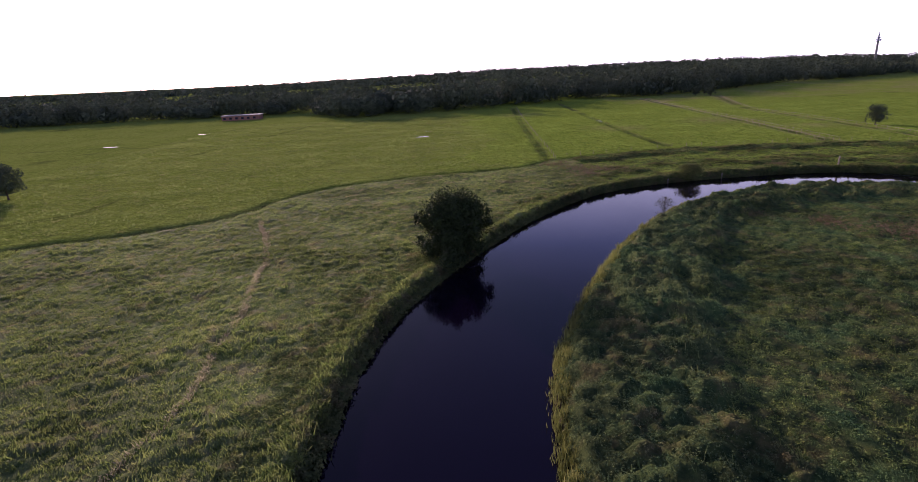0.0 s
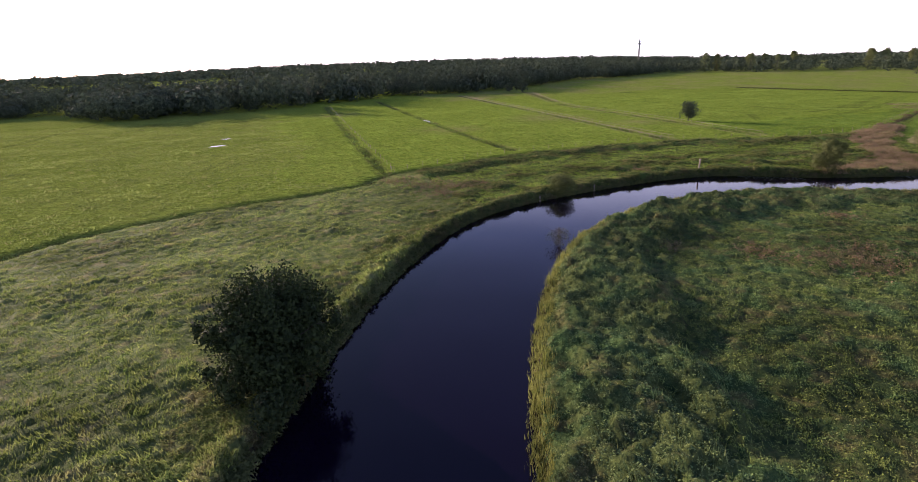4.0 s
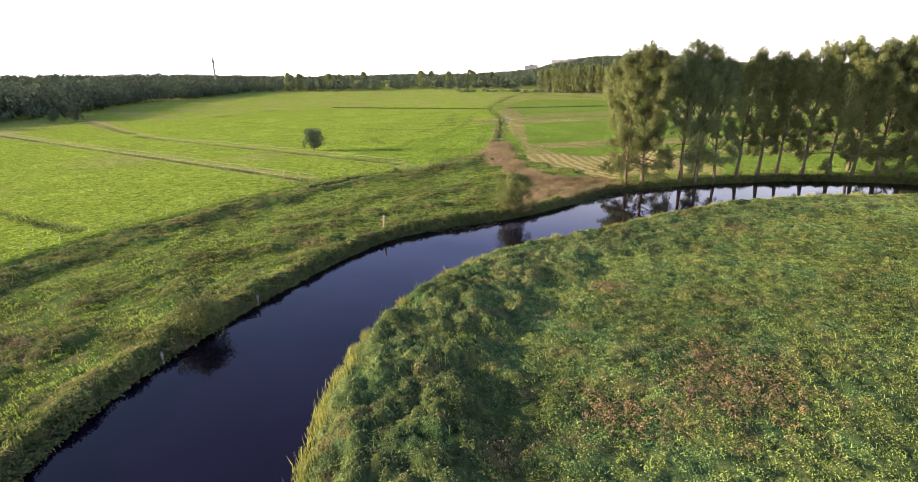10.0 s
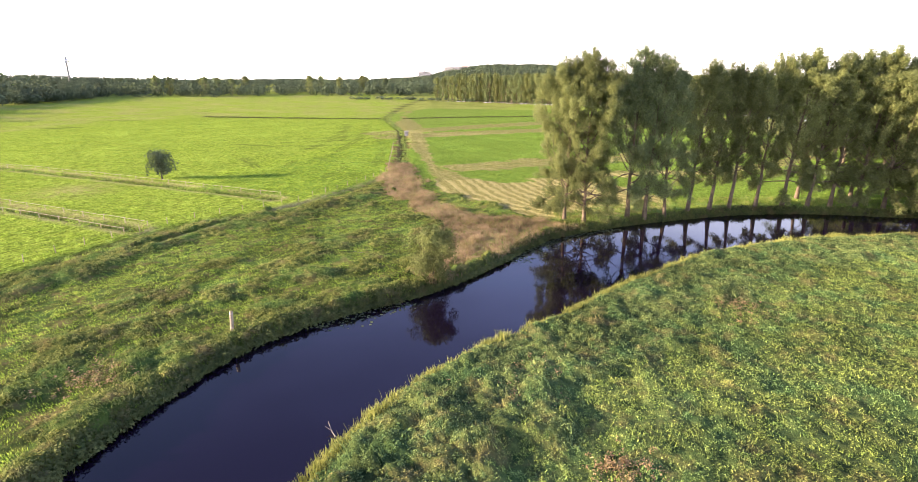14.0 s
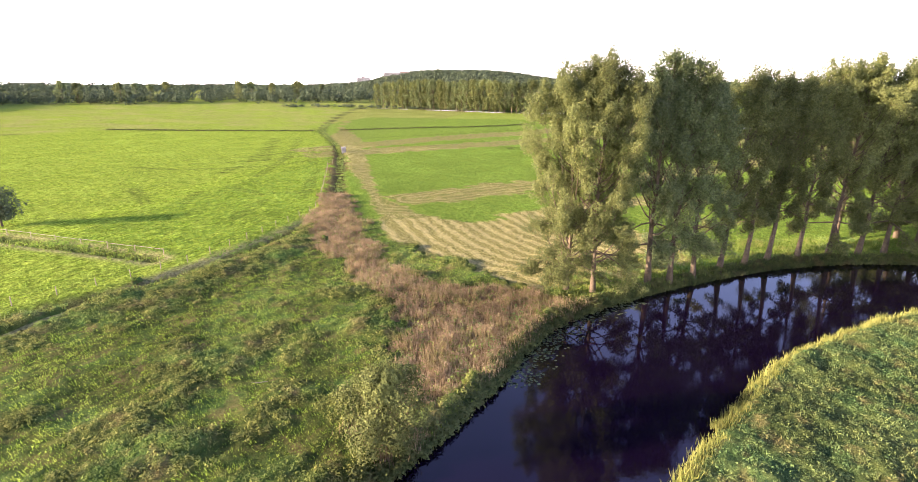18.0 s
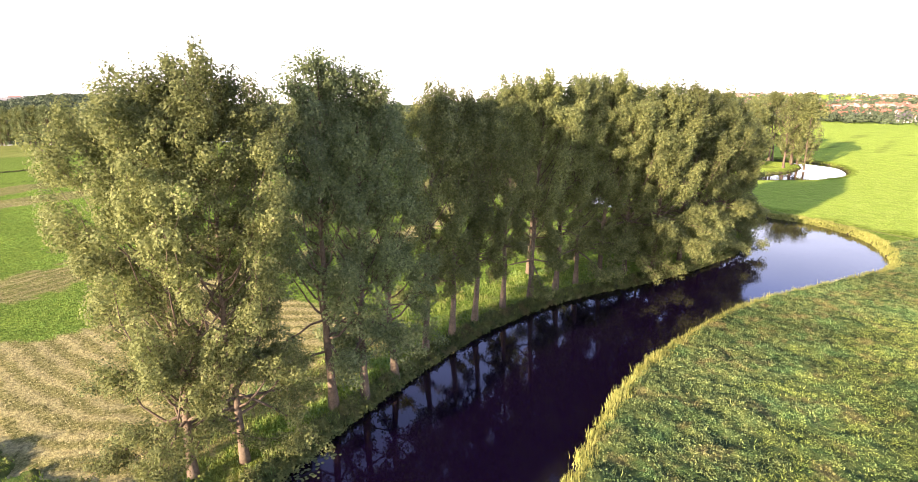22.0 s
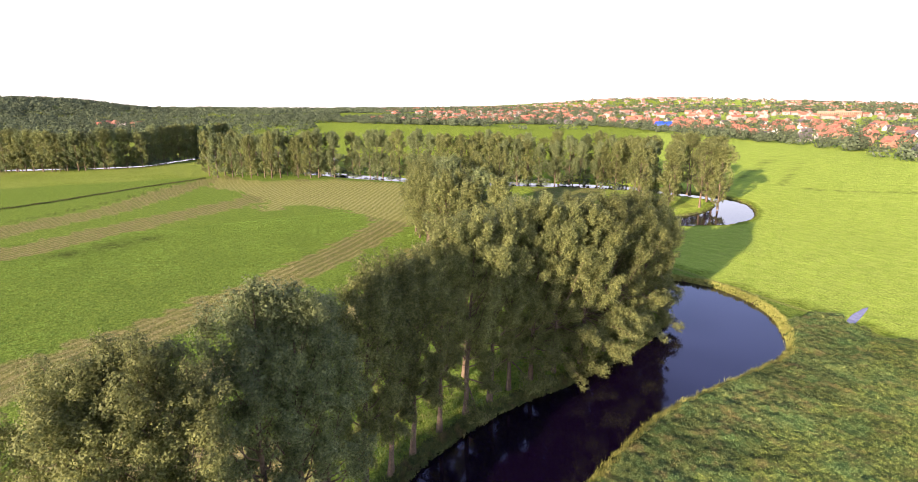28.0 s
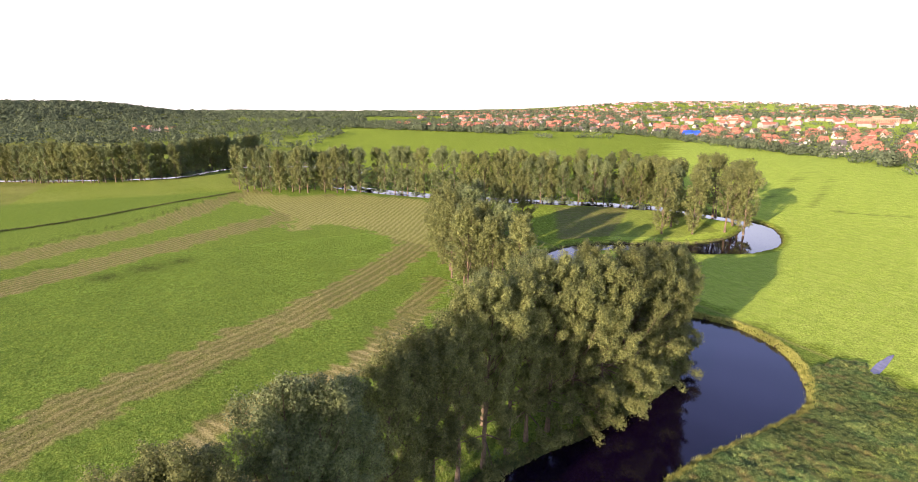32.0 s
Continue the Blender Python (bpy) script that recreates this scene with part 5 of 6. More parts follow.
cover_sheet("meadow_mass", -72, 20, 50, 160, 0.36, meadow_growth, MAT_MEADOW_MASS, "matted lumpy sward of the old meadow", 59)
mx, my = scatter(120000, -75, 18, 50, 162, 71)
near_m = np.hypot(mx + 2, my - 25)
keep = np.random.default_rng(72).uniform(size=len(mx)) < np.clip(1.35 - near_m / 130, 0.5, 1)
mx, my = mx[keep], my[keep]
m_sdf = river_sdf(mx, my)
mh = meadow_growth(mx, my, m_sdf)
keep = mh > 0
mx, my, m_sdf, mh = mx[keep], my[keep], m_sdf[keep], mh[keep]
mz = ground_z(mx, my, m_sdf) + mh * 0.8
grass_tufts("meadow_tussocks", mx, my, mz, 0.10 + 0.55 * mh, 0.11, 6, MAT_GRASS, "matted wind-blown meadow grass tussocks", 73, 1.3, 0.26, 6.0)
lush_near = m_sdf < 7 + 2 * wob(mx, my, 8.0)
herb_clumps("meadow_herb_patches", mx[lush_near], my[lush_near], mz[lush_near], 0.1 + 0.4 * mh[lush_near], 10, 0.15, MAT_STRIP, "fresh green herb patches in the old meadow", 74, 0.4, 1.4)


# pale trodden path through the old meadow
tr_ = np.repeat(smooth_line(TRACKS[-1], 0.25), 3, 0)
tr_ = tr_ + np.random.default_rng(75).normal(0, 0.16, tr_.shape) + 0.3 * np.c_[wob(tr_[:, 0], tr_[:, 1], 6.0), wob(tr_[:, 0], tr_[:, 1], 7.0, k=5)]
grass_tufts("trodden_path", tr_[:, 0], tr_[:, 1], ground_z(tr_[:, 0], tr_[:, 1]) + 0.16, np.full(len(tr_), 0.3), 0.09, 6, MAT_PATH, "narrow path of pale trodden grass", 76, 1.6, 0.14)

# fringes along both banks
def bank_fringe(line, side, name, mat, label, seed, gap, height, width, lo, hi, out=(0.0, 1.4), per=4):
    rng = np.random.default_rng(seed)
    seg = np.linalg.norm(np.diff(line, axis=0), axis=1)
    run = np.r_[0, np.cumsum(seg)]
    s = np.arange(0, run[-1], gap) + rng.uniform(0, gap, len(np.arange(0, run[-1], gap)))
    x, y = np.interp(s, run, line[:, 0]), np.interp(s, run, line[:, 1])
    t = np.stack([np.interp(s + 1, run, line[:, 0]) - x, np.interp(s + 1, run, line[:, 1]) - y], 1)
    t /= np.linalg.norm(t, axis=1)[:, None] + 1e-9
    n = np.stack([-t[:, 1], t[:, 0]], 1) * side
    o = rng.uniform(*out, len(s))
    x, y = x + n[:, 0] * o, y + n[:, 1] * o
    keep = (y > lo) & (x < hi)
    x, y = x[keep], y[keep]
    z = np.maximum(ground_z(x, y), WATER_Z)
    h = height * np.clip(1 + 0.5 * wob(x, y, 4.0, k=3) + 0.2 * wob(x, y, 1.3, k=9), 0.3, 1.8)
    return grass_tufts(name, x, y, z, h, width, per, mat, label, seed + 1, 0.45, 0.22)


bank_fringe(RB, -1, "yellow_bank_fringe", MAT_FRINGE, "yellow-green grass fringe hanging over the inner bank", 81, 0.024, 0.65, 0.07, -24, 215, (-0.3, 1.3))
bank_fringe(LB, 1, "bank_sedge_fringe", MAT_SHADED_PLANTS, "tall tangled sedge along the outer bank", 83, 0.035, 0.6, 0.08, -20, 215, (-0.5, 1.5))
lr_ = np.random.default_rng(85)
l_at = lr_.uniform(0, len(LB) - 1.01, 26000)
l_i = l_at.astype(int)
l_t = LB[l_i + 1] - LB[l_i]
l_n = np.stack([-l_t[:, 1], l_t[:, 0]], 1) / (np.linalg.norm(l_t, axis=1)[:, None] + 1e-9)
l_p = LB[l_i] + l_t * (l_at - l_i)[:, None] + l_n * lr_.uniform(-0.7, 1.0, len(l_at))[:, None]
lx, ly = l_p[:, 0], l_p[:, 1]
keep = (ly > 15) & (lx < 215) & (lx > -16)
lx, ly = lx[keep], ly[keep]
lz = np.maximum(ground_z(lx, ly), WATER_Z + 0.05)
herb_clumps("overhanging_bank_plants", lx, ly, lz, np.clip(0.35 + 0.9 * mounds(lx, ly, 2.4, 71) + 0.3 * wob(lx, ly, 9.0, k=5), 0.2, 1.5), 13, 0.17, MAT_SHADED_PLANTS, "tall plants leaning over the dark water's edge", 86, 0.4, 1.5)
ux, uy = scatter(9000, 146, 0, 215, 104, 87)
u_sdf = river_sdf(ux, uy)
keep = (u_sdf > 0.5) & (u_sdf < 11) & (line_distance(ux, uy, LB_C)[0] < line_distance(ux, uy, RB_C)[0])
ux, uy = ux[keep], uy[keep]
grass_tufts("undergrowth", ux, uy, ground_z(ux, uy), np.clip(0.5 + 0.3 * wob(ux, uy, 6.0, k=5), 0.2, 1.2), 0.06, 16, MAT_SEDGE, "tall rank grass growing beneath the poplars", 88, 0.7, 0.45)

# ditch growth and pasture tufts
dxs, dys, rngd = [], [], np.random.default_rng(90)
for i, line in enumerate(DITCHES):
    fine = smooth_line(line, 0.5) if len(line) < 12 else np.repeat(line, 6, 0)
    sel = fine[(fine[:, 0] > -90) & (fine[:, 0] < 430)]
    for _ in range(3):
        p = sel + rngd.normal(size=sel.shape) * (0.6 if i == 0 else 1.0)
        if i == 0:
            tt = np.gradient(sel, axis=0)
            tt /= np.linalg.norm(tt, axis=1)[:, None] + 1e-6
            p = p + np.stack([-tt[:, 1], tt[:, 0]], 1) * rngd.choice((-1, 1), len(sel))[:, None] * 2.0
        dxs.append(p[:, 0]), dys.append(p[:, 1])
dx_, dy_ = np.concatenate(dxs), np.concatenate(dys)
grass_tufts("ditch_plants", dx_, dy_, ground_z(dx_, dy_) - 0.4, np.clip(0.42 + 0.22 * wob(dx_, dy_, 5.0), 0.15, 0.8), 0.1, 6, MAT_SEDGE, "coarse plants filling the field ditches", 91, 0.5, 0.4)
px_, py_ = scatter(240000, -130, 85, 330, 340, 92)
p_sdf = river_sdf(px_, py_)
keep = inside(px_, py_, [(-240, 20)] + MAIN_DITCH + [(500, 420), (-240, 420)]) & (p_sdf > 3) & (line_distance(px_, py_, DITCH_LINE)[0] > 2.6) & (np.random.default_rng(93).uniform(size=len(px_)) < 0.35 + 0.4 * wob(px_, py_, 18.0, k=14))
px_, py_ = px_[keep], py_[keep]
p_h = np.clip(0.24 + 0.2 * wob(px_, py_, 2.0, k=7), 0.03, 0.5)
p_z = ground_z(px_, py_)
west = px_ + 8 * wob(px_, py_, 40.0) < 10
grass_tufts("pasture_tufts", px_[~west], py_[~west], p_z[~west], p_h[~west], 0.14, 4, MAT_PASTURE, "grazed bright green pasture grass", 94, 0.9, 0.35)
grass_tufts("rough_pasture_tufts", px_[west], py_[west], p_z[west], p_h[west] * 1.2, 0.14, 5, MAT_GRASS, "olive tussocks of the rough western pasture", 99, 1.2, 0.35)
# hay lying on the mown ground
qx, qy = scatter(60000, 146, 70, 300, 215, 95)
q_hay = regions(qx, qy, river_sdf(qx, qy))[3]
qx, qy = qx[q_hay], qy[q_hay]
grass_tufts("cut_hay", qx, qy, ground_z(qx, qy), np.full(len(qx), 0.10), 0.12, 4, MAT_HAY, "straw-coloured cut hay lying in rows", 96, 2.2, 0.35)
gx2, gy2 = scatter(44000, 150, 20, 330, 190, 97)
g2 = river_sdf(gx2, gy2)
rg = regions(gx2, gy2, g2)
keep = (g2 > 3) & ~rg[0] & ~rg[1] & ~rg[2] & ~rg[3]
gx2, gy2 = gx2[keep], gy2[keep]
grass_tufts("hayfield_aftermath", gx2, gy2, ground_z(gx2, gy2), np.clip(0.18 + 0.12 * wob(gx2, gy2, 2.2, k=3), 0.05, 0.4), 0.12, 6, MAT_AFTERMATH, "short green grass regrowing on the hay field", 98, 0.9, 0.35)

# rank growth along the far ditches
fd = np.vstack([np.repeat(smooth_line(d_, 0.5), 3, 0) for d_ in (DITCH_E, DITCH_F)])
fd = fd + np.random.default_rng(102).normal(0, 0.75, fd.shape)
herb_clumps("far_ditch_growth", fd[:, 0], fd[:, 1], ground_z(fd[:, 0], fd[:, 1]) + 0.1, np.clip(0.55 + 0.3 * wob(fd[:, 0], fd[:, 1], 9.0), 0.2, 1.0), 9, 0.3, MAT_SHADED_PLANTS, "dark rank growth along the far ditches", 103, 0.5)
# lily pads at the outer edge
lr = np.random.default_rng(101)
cx = np.concatenate([lr.uniform(96, 106, 220), lr.uniform(124, 148, 620)])
cy = np.interp(cx, LB[60:][:, 0][np.argsort(LB[60:][:, 0])], LB[60:][:, 1][np.argsort(LB[60:][:, 0])]) - np.abs(lr.normal(1.2, 1.3, len(cx)))
ok = river_sdf(cx, cy) < -0.5
cx, cy = cx[ok], cy[ok]
ang = np.arange(6) * np.pi / 3
rr = lr.uniform(0.08, 0.2, len(cx))
lv = np.stack([cx[:, None] + rr[:, None] * np.cos(ang), cy[:, None] + rr[:, None] * np.sin(ang), np.full((len(cx), 6), WATER_Z + 0.012)], -1).reshape(-1, 3)
tagged(new("lily_pads", mesh_of("lily_pads", lv, np.arange(len(lv)).reshape(-1, 6), MAT_LILY)), "floating lily pads along the outer bank", "water plants", kind="stuff")

# ---- built things ----
def fence(line, gap, name, label, side):
    top = new(name)
    pts = smooth_line(line, 0.5)
    run = np.r_[0, np.cumsum(np.linalg.norm(np.diff(pts, axis=0), axis=1))]
    bm = box_bm(-0.05, -0.05, -0.3, 0.05, 0.05, 1.05, 0.01)
    post_me = bpy.data.meshes.new("fence_post")
    bm.to_mesh(post_me), bm.free()
    post_me.materials.append(MAT_POST)
    bm = box_bm(0, -0.025, 0.8, gap, 0.025, 0.865, 0.008)
    rail_me = bpy.data.meshes.new("fence_rail")
    bm.to_mesh(rail_me), bm.free()
    rail_me.materials.append(MAT_RAIL)
    n = int(run[-1] // gap)
    r = np.random.default_rng(int(line[0][0] * 7) + side)
    for i in range(n):
        a = np.array([np.interp(i * gap, run, pts[:, 0]), np.interp(i * gap, run, pts[:, 1])])
        b = np.array([np.interp((i + 1) * gap, run, pts[:, 0]), np.interp((i + 1) * gap, run, pts[:, 1])])
        t = (b - a) / np.linalg.norm(b - a)
        a = a + np.array([-t[1], t[0]]) * 2.2 * side
        z = float(ground_z(a[:1], a[1:])[0])
        turn = math.degrees(math.atan2(t[1], t[0]))
        mesh_part("post", post_me, top, at=pose(a[0], a[1], z, r.uniform(-3, 3), r.uniform(-3, 3), turn))
        mesh_part("rail", rail_me, top, at=pose(a[0] + 0.07 * t[1], a[1] - 0.07 * t[0], z + r.uniform(-0.05, 0.05), 0, 0, turn))
    return tagged(top, label, "fence")


fence(DITCH_C, 6.0, "pasture_fence", "pale wooden rail fence along a pasture ditch", 1)
fence(DITCH_C, 6.0, "pasture_fence", "pale wooden rail fence along a pasture ditch", -1)
fence(DITCH_D, 6.0, "pasture_fence", "pale wooden rail fence beside the lone tree", -1)


def wire_fence(line, gap, off, label):
    top = new("wire_fence")
    pts = smooth_line(line, 0.5)
    run = np.r_[0, np.cumsum(np.linalg.norm(np.diff(pts, axis=0), axis=1))]
    v, f = tubes([[(0, 0, -0.4, 0.065), (0, 0, 0.6, 0.06), (0.01, 0, 1.18, 0.055), (0.01, 0, 1.2, 0.03)]], 8)
    post_me = mesh_of("wire_fence_post", v, f, MAT_POST, True)
    r = np.random.default_rng(int(line[0][0]) + 5)
    places = []
    for i in range(int(run[-1] // gap) + 1):
        a, b = (np.array([np.interp(q, run, pts[:, 0]), np.interp(q, run, pts[:, 1])]) for q in (i * gap, i * gap + 1))
        p = a + np.array([a[1] - b[1], b[0] - a[0]]) * off
        places.append((p[0], p[1], float(ground_z(p[:1], p[1:])[0])))
        mesh_part("post", post_me, top, at=pose(*places[-1], r.uniform(-4, 4), r.uniform(-4, 4), r.uniform(0, 360)))
    for h in (0.55, 1.05):
        v, f = tubes([[(x, y, z + h, 0.007) for x, y, z in places]], 4)
        mesh_part("wire", mesh_of("fence_wire", v, f, MAT_BARK_DARK), top)
    return tagged(top, label, "fence")


wire_fence([(30, 158), (43, 162), (66, 169), (86, 169), (104, 169), (122, 167), (140, 158), (155, 154), (177, 153), (189, 154), (206, 161), (250, 180)], 4.5, 3.2, "weathered posts and wire along the main ditch")
wire_fence([(27, 160), (31, 230), (36, 310), (42, 395)], 5.0, -2.4, "weathered posts and wire beside a pasture ditch")
wire_fence([(345, 364), (349, 320), (356, 280), (362, 245)], 6.0, 2.0, "weathered posts and wire across the far pasture")


def bank_pile(x, y, z, h, r, lean):
    top = new("mooring_pile")
    v, f = tubes([[(0, 0, -1.2, r * 1.05), (0.01, 0, h * 0.5, r), (0.03, 0.01, h * 0.96, r * 0.93), (0.03, 0.01, h, r * 0.6)]], 10)
    mesh_part("shaft", mesh_of("pile_shaft", v, f, MAT_POST, True), top)
    v, f = tubes([[(0.03, 0.01, h - 0.28, r * 1.04), (0.03, 0.01, h - 0.2, r * 1.04)]], 10)
    mesh_part("iron_band", mesh_of("pile_band", v, f, MAT_STEEL, True), top)
    top.matrix_basis = pose(x, y, z, lean, -lean, 20)
    return tagged(top, "weathered grey wooden pile leaning in the river bank", "post")


bank_pile(91.0, 128.0, 0.2, 2.5, 0.19, 5)
bank_pile(61.5, 124.2, -0.6, 1.2, 0.12, 9)
bank_pile(48.0, 121.5, -0.7, 1.0, 0.12, -7)

branch = new("drift_branch")
v, f = tubes([[(0, 0, 0, 0.05), (0.6, 0.2, 0.25, 0.04), (1.3, 0.3, 0.6, 0.02)], [(0.6, 0.2, 0.25, 0.03), (0.9, 0.6, 0.5, 0.012)]], 6)
mesh_part("stem", mesh_of("drift_stem", v, f, MAT_RAIL, True), branch)
branch.matrix_basis = pose(80.5, 109.8, WATER_Z, 0, 0, 40)
tagged(branch, "pale bare branch sticking out of the river", "branch")
branch2 = tagged(copy_thing(branch, pose(118.5, 127.5, 0.4, 0, 10, 120)), "pale dead branch lying in the rough grass", "branch")

sluice = new("sluice_box")
part("left_wall", box_bm(-0.9, -0.6, -0.6, -0.65, 0.6, 1.2, 0.03), MAT_CONCRETE, sluice)
part("right_wall", box_bm(0.65, -0.6, -0.6, 0.9, 0.6, 1.2, 0.03), MAT_CONCRETE, sluice)
part("deck", box_bm(-1.0, -0.7, 1.204, 1.0, 0.7, 1.35, 0.02), MAT_CONCRETE, sluice)
part("gate_board", box_bm(-0.647, 0.2, -0.5, 0.647, 0.28, 1.1, 0.01), MAT_POST, sluice, "dark wooden sluice board")
sluice.matrix_basis = pose(279.5, 191, 0, 0, 0, 25) @ Matrix.Diagonal((1.4, 1.4, 1.4, 1))
tagged(sluice, "small concrete ditch sluice with a wooden board", "sluice")


def puddle(x, y, rx, ry, turn, seed, z=0.12):
    r = np.random.default_rng(seed)
    bm = bmesh.new()
    n = 22
    k = [1 + 0.12 * math.sin(3 * a + seed) + 0.06 * math.sin(7 * a + 2 * seed) for a in np.arange(n) * 2 * np.pi / n]
    bm.faces.new([bm.verts.new((rx * q * math.cos(i * 2 * math.pi / n), ry * q * math.sin(i * 2 * math.pi / n), 0)) for i, q in enumerate(k)])
    ob = part("puddle", bm, MAT_WATER)
    zz = float(ground_z(np.array([float(x)]), np.array([float(y)]))[0])
    ob.matrix_basis = pose(x, y, zz + z, 0, 0, turn)
    return tagged(ob, "shallow flooded hollow shining in the grass", "puddle", kind="structure")


puddle(-13.6, 233, 2.6, 1.1, 15, 3, 0.12)
puddle(-11.6, 252, 1.6, 1.2, 0, 6, 0.12)
puddle(-131, 291, 3, 1.4, 0, 4, 0.05)
puddle(-153, 246, 3.6, 0.9, 10, 5, 0.05)
puddle(71, 270, 0.8, 5, 0, 7, 0.02)
mud_hole = puddle(166.3, -24.5, 0.85, 10.5, 16, 8, 0.06)
mud_hole.data.materials[0] = MAT_MUD
tagged(mud_hole, "narrow pale muddy ditch end in the bright field", "puddle")


def house(seed, w, d, h, roof_h, wall_mat, roof_mat, label):
    """A gabled house: walls, roof with eaves, chimney, windows and a door."""
    top = new("house")
    bm = bmesh.new()
    vs = [bm.verts.new(p) for p in ((-w / 2, -d / 2, -4), (w / 2, -d / 2, -4), (w / 2, d / 2, -4), (-w / 2, d / 2, -4), (-w / 2, -d / 2, h), (w / 2, -d / 2, h), (w / 2, d / 2, h), (-w / 2, d / 2, h), (-w / 2, 0, h + roof_h), (w / 2, 0, h + roof_h))]
    for face in ((0, 1, 5, 4), (2, 3, 7, 6), (1, 2, 6, 9, 5), (3, 0, 4, 8, 7)):
        bm.faces.new([vs[i] for i in face])
    part("wall", bm, wall_mat, top)
    bm = bmesh.new()
    e, t = 0.5, 0.22
    k = roof_h / (d / 2)
    for s in (-1, 1):
        lo = (d / 2 + e) * s
        p = [(-w / 2 - e, lo, h - e * k), (w / 2 + e, lo, h - e * k), (w / 2 + e, 0, h + roof_h), (-w / 2 - e, 0, h + roof_h)]
        a = [bm.verts.new((x, y, z + 0.02)) for x, y, z in p]
        b = [bm.verts.new((x, y, z + t)) for x, y, z in p]
        bm.faces.new(a), bm.faces.new(b)
        for i in range(4):
            bm.faces.new((a[i], a[(i + 1) % 4], b[(i + 1) % 4], b[i]))
    bmesh.ops.recalc_face_normals(bm, faces=bm.faces[:])
    part("roof", bm, roof_mat, top)
    part("chimney", box_bm(w * 0.2, -0.4, h + roof_h * 0.6, w * 0.2 + 0.7, 0.4, h + roof_h + 0.9, 0.04), MAT_BRICK, top)
    for s in (-1, 1):
        for x in (-w * 0.28, w * 0.1, w * 0.32):
            part("window", box_bm(x - 0.55, s * d / 2 - 0.03, 0.9, x + 0.55, s * d / 2 + 0.05, 2.2), MAT_GLASS, top)
        part("window", box_bm(s * w / 2 - 0.03, -0.6, h * 0.98, s * w / 2 + 0.05, 0.6, h + 1.2), MAT_GLASS, top)
    part("door", box_bm(-0.5, -d / 2 - 0.05, 0.0, 0.5, -d / 2 + 0.02, 2.05), MAT_POST, top)
    return tagged(top, label, "house")


houses = [house(1, 11, 9, 3.2, 4.4, MAT_WALL, MAT_ROOF, "white rendered house with a red tiled gable roof"), house(2, 9, 8, 5.2, 3.8, MAT_BRICK, MAT_ROOF, "two-storey brick house with a red tiled roof"),
          house(3, 12, 9, 3.0, 4.6, MAT_WALL, MAT_ROOF_DARK, "white rendered house with a dark tiled roof"), house(4, 18, 9, 5.4, 4.0, MAT_BRICK, MAT_ROOF, "brick terrace with a long red roof")]
TOWN_FRONT = [(312, -352), (352, -398), (440, -432), (560, -470), (700, -520), (840, -560), (980, -480), (1100, -400), (1260, -330)]
town = smooth_line(TOWN_FRONT, 2.0)
hr = np.random.default_rng(111)
placed = []
for _ in range(4000):
    if len(placed) >= 210:
        break
    i = int(hr.integers(1, len(town)))
    t = town[i] - town[i - 1]
    t /= np.linalg.norm(t)
    p = town[i] + np.array([t[1], -t[0]]) * (hr.uniform(0, 1) ** 1.4 * 330 + 6)
    if all((p[0] - q[0]) ** 2 + (p[1] - q[1]) ** 2 > 17**2 for q in placed):
        placed.append(p)
        k = int(hr.choice(4, p=[0.35, 0.3, 0.15, 0.2]))
        turn = math.degrees(math.atan2(t[1], t[0])) + hr.choice((0, 90)) + hr.uniform(-12, 12)
        zz = float(ground_z(p[:1], p[1:])[0])
        tagged(copy_thing(houses[k], pose(p[0], p[1], zz, 0, 0, turn)), group="houses of the town")
for x, y in [(1380, 210), (1400, 190), (1425, 215), (1440, 180), (1460, 205), (1410, 235), (1480, 170), (1500, 215), (1540, 232), (1590, 245), (1640, 262), (1330, -300), (1310, -318), (1285, -305), (1260, -322), (1235, -310), (1212, -330), (1190, -318), (1168, -338), (1146, -328), (1128, -346), (1350, -330)]:
    zz = float(ground_z(np.array([float(x)]), np.array([float(y)]))[0])
    copy_thing(houses[int(hr.integers(4))], pose(x, y, zz + 2, 0, 0, hr.uniform(0, 180)))

# further roofs, too far to tell apart
fv, ff, nb = [], [], 0
for _ in range(1500):
    x, y = hr.uniform(700, 3400), hr.uniform(-2900, 200)
    i = np.argmin(np.hypot(town[:, 0] - x, town[:, 1] - y))
    if y > -0.32 * x + 60 or np.hypot(town[i, 0] - x, town[i, 1] - y) < 300:
        continue
    w, d, h, rh = hr.uniform(9, 24), hr.uniform(8, 11), hr.uniform(3, 8), hr.uniform(3, 5)
    a = hr.uniform(0, np.pi)
    ca, sa = math.cos(a), math.sin(a)
    z = float(ground_z(np.array([x]), np.array([y]))[0])
    for px, py, pz in ((-w / 2, -d / 2, 0), (w / 2, -d / 2, 0), (w / 2, d / 2, 0), (-w / 2, d / 2, 0), (-w / 2, -d / 2, h), (w / 2, -d / 2, h), (w / 2, d / 2, h), (-w / 2, d / 2, h), (-w / 2, 0, h + rh), (w / 2, 0, h + rh)):
        fv.append((x + ca * px - sa * py, y + sa * px + ca * py, z + pz))
    ff += [[nb + i for i in q] for q in ((0, 1, 5, 4), (2, 3, 7, 6), (1, 2, 6, 5), (3, 0, 4, 7), (4, 5, 9, 8), (6, 7, 8, 9), (5, 6, 9, 9), (7, 4, 8, 8))]
    nb += 10
me = bpy.data.meshes.new("distant_houses")
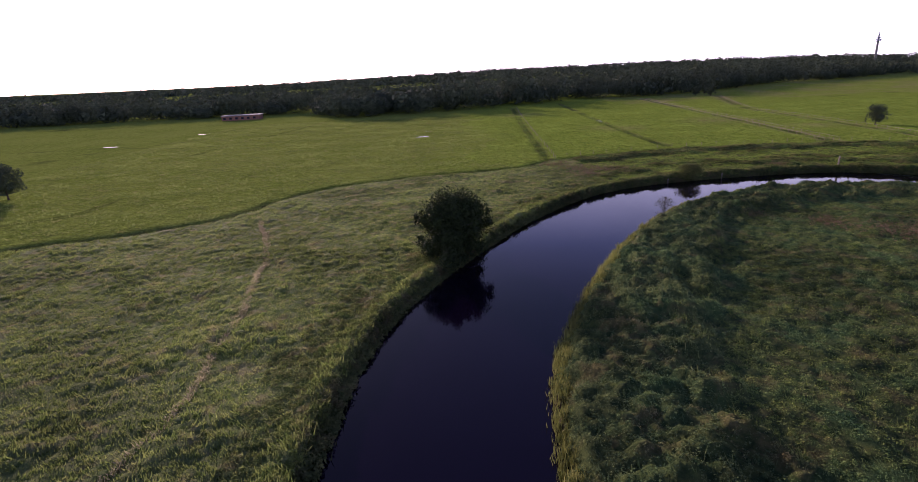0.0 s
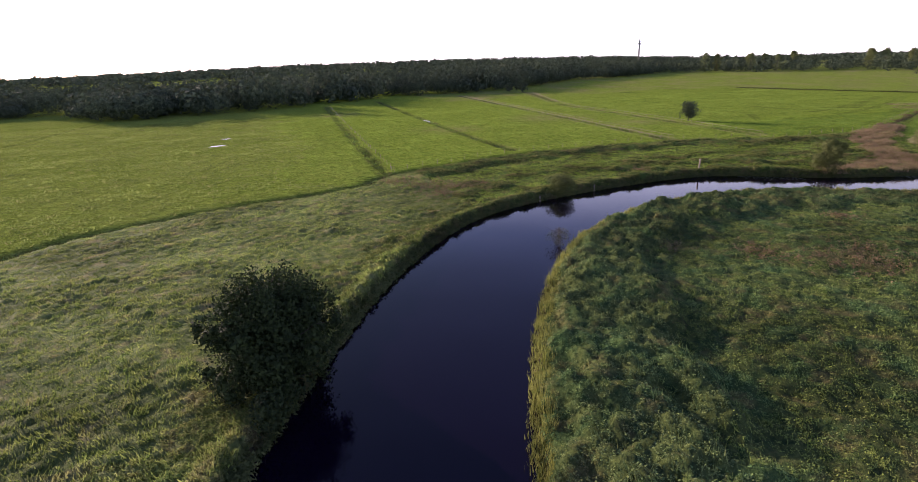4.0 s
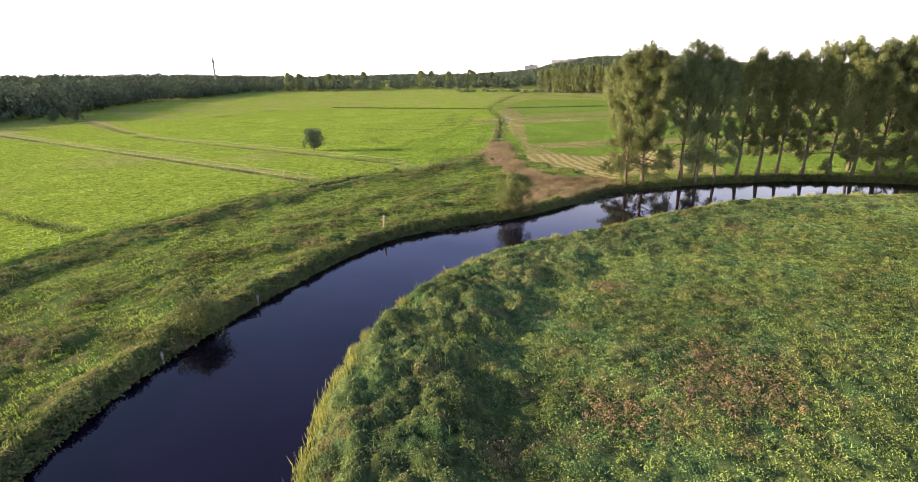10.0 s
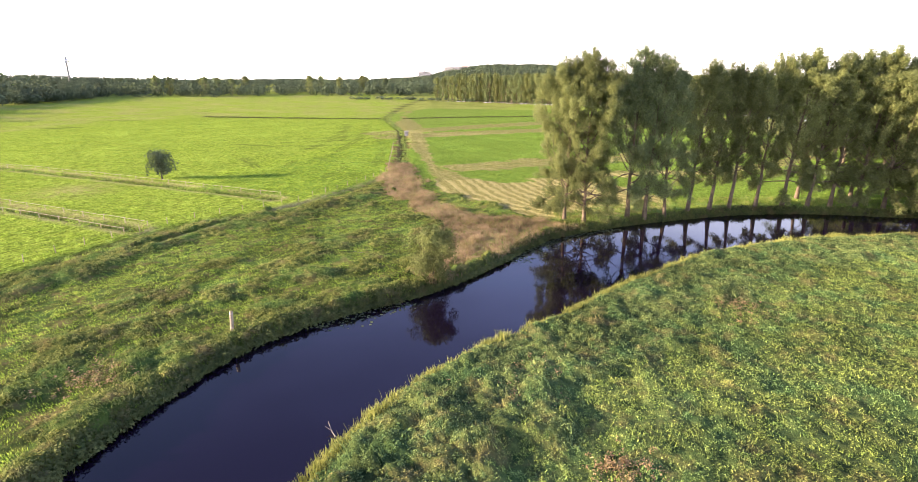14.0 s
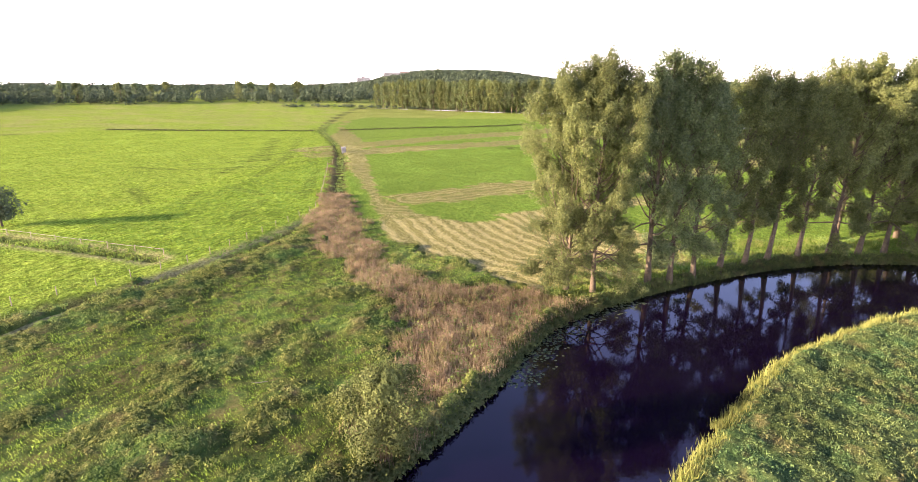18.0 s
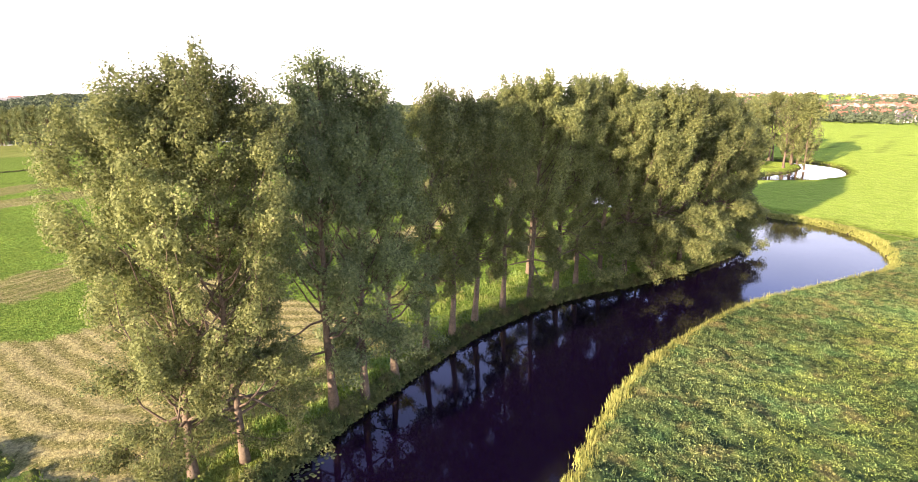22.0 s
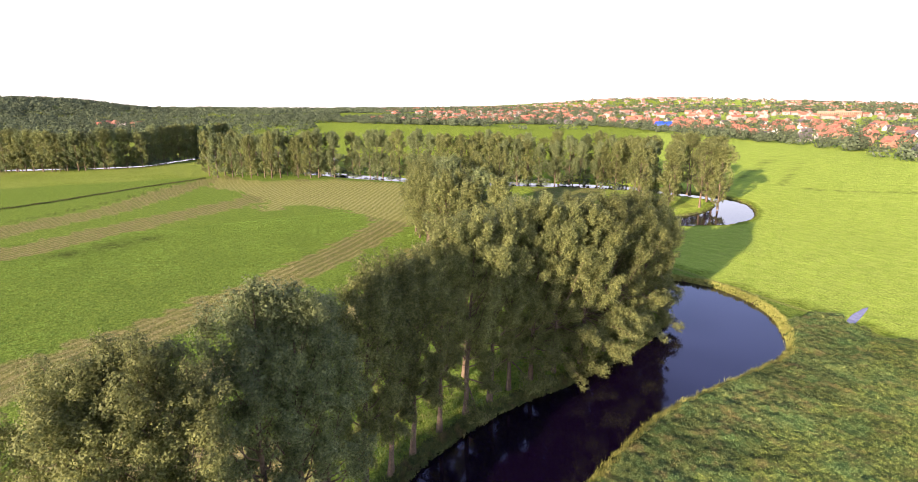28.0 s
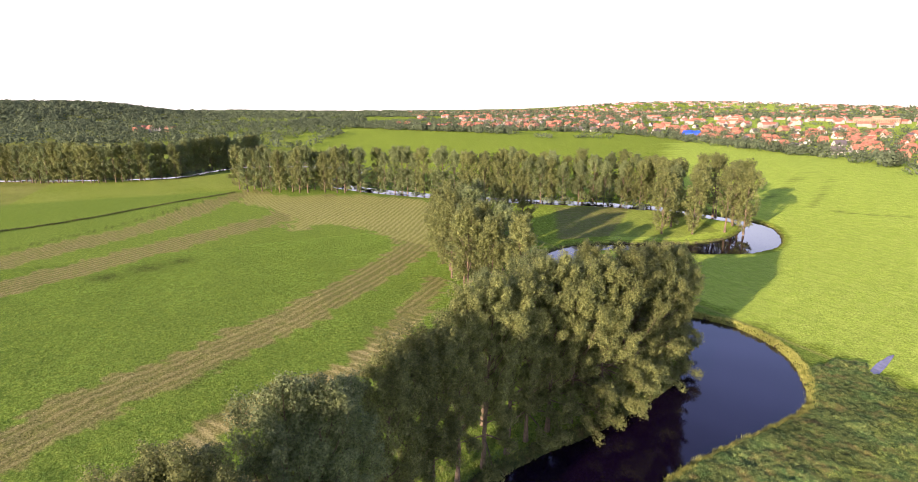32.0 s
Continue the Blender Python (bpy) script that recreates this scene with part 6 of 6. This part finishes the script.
me.from_pydata(fv, [], [list(dict.fromkeys(q)) for q in ff])
me.materials.append(MAT_FAR_WALL), me.materials.append(MAT_ROOF)
me.polygons.foreach_set("material_index", np.tile([0, 0, 0, 0, 1, 1, 0, 0], nb // 10).astype(np.int32))
me.update()
tagged(new("distant_houses", me), "red roofs and pale walls of the distant town", "houses", kind="stuff")

hall = new("blue_hall")
part("body", box_bm(-11, -7, -2, 11, 7, 5, 0.1), MAT_BLUE, hall)
bm = bmesh.new()
pr = [bm.verts.new(p) for p in ((-11.3, -7.3, 5.01), (11.3, -7.3, 5.01), (11.3, 7.3, 5.01), (-11.3, 7.3, 5.01), (-11.3, 0, 8.5), (11.3, 0, 8.5))]
for q in ((0, 1, 5, 4), (2, 3, 4, 5), (1, 2, 5), (3, 0, 4)):
    bm.faces.new([pr[i] for i in q])
part("roof", bm, MAT_BLUE, hall)
hall.matrix_basis = pose(692, -528, 7, 0, 0, 30)
tagged(hall, "bright blue tarpaulin-covered hall among red roofs", "building")


def slab_building(name, x, y, z, w, d, storeys, turn, label, mat):
    top = new(name)
    h = storeys * 3.0
    part("wall", box_bm(-w / 2, -d / 2, -6, w / 2, d / 2, h, 0.1), mat, top)
    part("roof", box_bm(-w / 2 - 0.4, -d / 2 - 0.4, h + 0.004, w / 2 + 0.4, d / 2 + 0.4, h + 0.5, 0.05), MAT_CONCRETE, top)
    storeys > 1 and part("roof_house", box_bm(-w * 0.12, -d / 3, h + 0.504, w * 0.1, d / 3, h + 4.2, 0.05), MAT_BRICK, top)
    bm = box_bm(-0.9, -0.06, 0.8, 0.9, 0.06, 2.2)
    wme = bpy.data.meshes.new("window")
    bm.to_mesh(wme), bm.free()
    wme.materials.append(MAT_GLASS)
    for s in range(storeys):
        for i in range(int(w // 4)):
            for side in (-1, 1):
                mesh_part("window", wme, top, at=pose(-w / 2 + 2 + i * 4.0, side * d / 2, s * 3.0))
    top.matrix_basis = pose(x, y, z, 0, 0, turn)
    return tagged(top, label, "building")


slab_building("hilltop_clinic", 2284, 807, 50, 165, 18, 4, -72, "long pale flat-roofed building on the wooded hill", MAT_WALL)
slab_building("apartment_block", 2135, 924, 30, 50, 16, 4, -68, "pale apartment block above the trees", MAT_WALL)
slab_building("town_school", 900, -1330, 8, 90, 20, 3, 20, "long brick school building in the town", MAT_BRICK)
slab_building("farm_barn", -150, 398, 0, 26, 11, 1, 8, "low farm building with a pale roof before the woods", MAT_BRICK)

mast = new("radio_mast")
v, f = tubes([[(0, 0, -10, 3.0), (0, 0, 20, 2.6), (0, 0, 50, 2.0), (0, 0, 58, 1.6)]], 12)
mesh_part("tower", mesh_of("mast_tower", v, f, MAT_CONCRETE, True), mast)
for z, r in ((42, 5.2), (45, 7.0), (49, 5.2)):
    v, f = tubes([[(0, 0, z, 2.2), (0, 0, z + 0.01, r), (0, 0, z + 2.2, r), (0, 0, z + 2.21, 2.0)]], 14)
    mesh_part("platform", mesh_of("mast_platform", v, f, MAT_STEEL), mast)
v, f = tubes([[(0, 0, 57, 0.9), (0, 0, 66, 0.7), (0, 0, 74, 0.3)]], 8)
mesh_part("antenna", mesh_of("mast_antenna", v, f, MAT_STEEL, True), mast)
mast.matrix_basis = pose(1010, 1355, 14)
tagged(mast, "slim concrete telecommunications tower with ring platforms", "tower")

for src in near_poplars + mid_poplars + houses:
    drop_source(src)
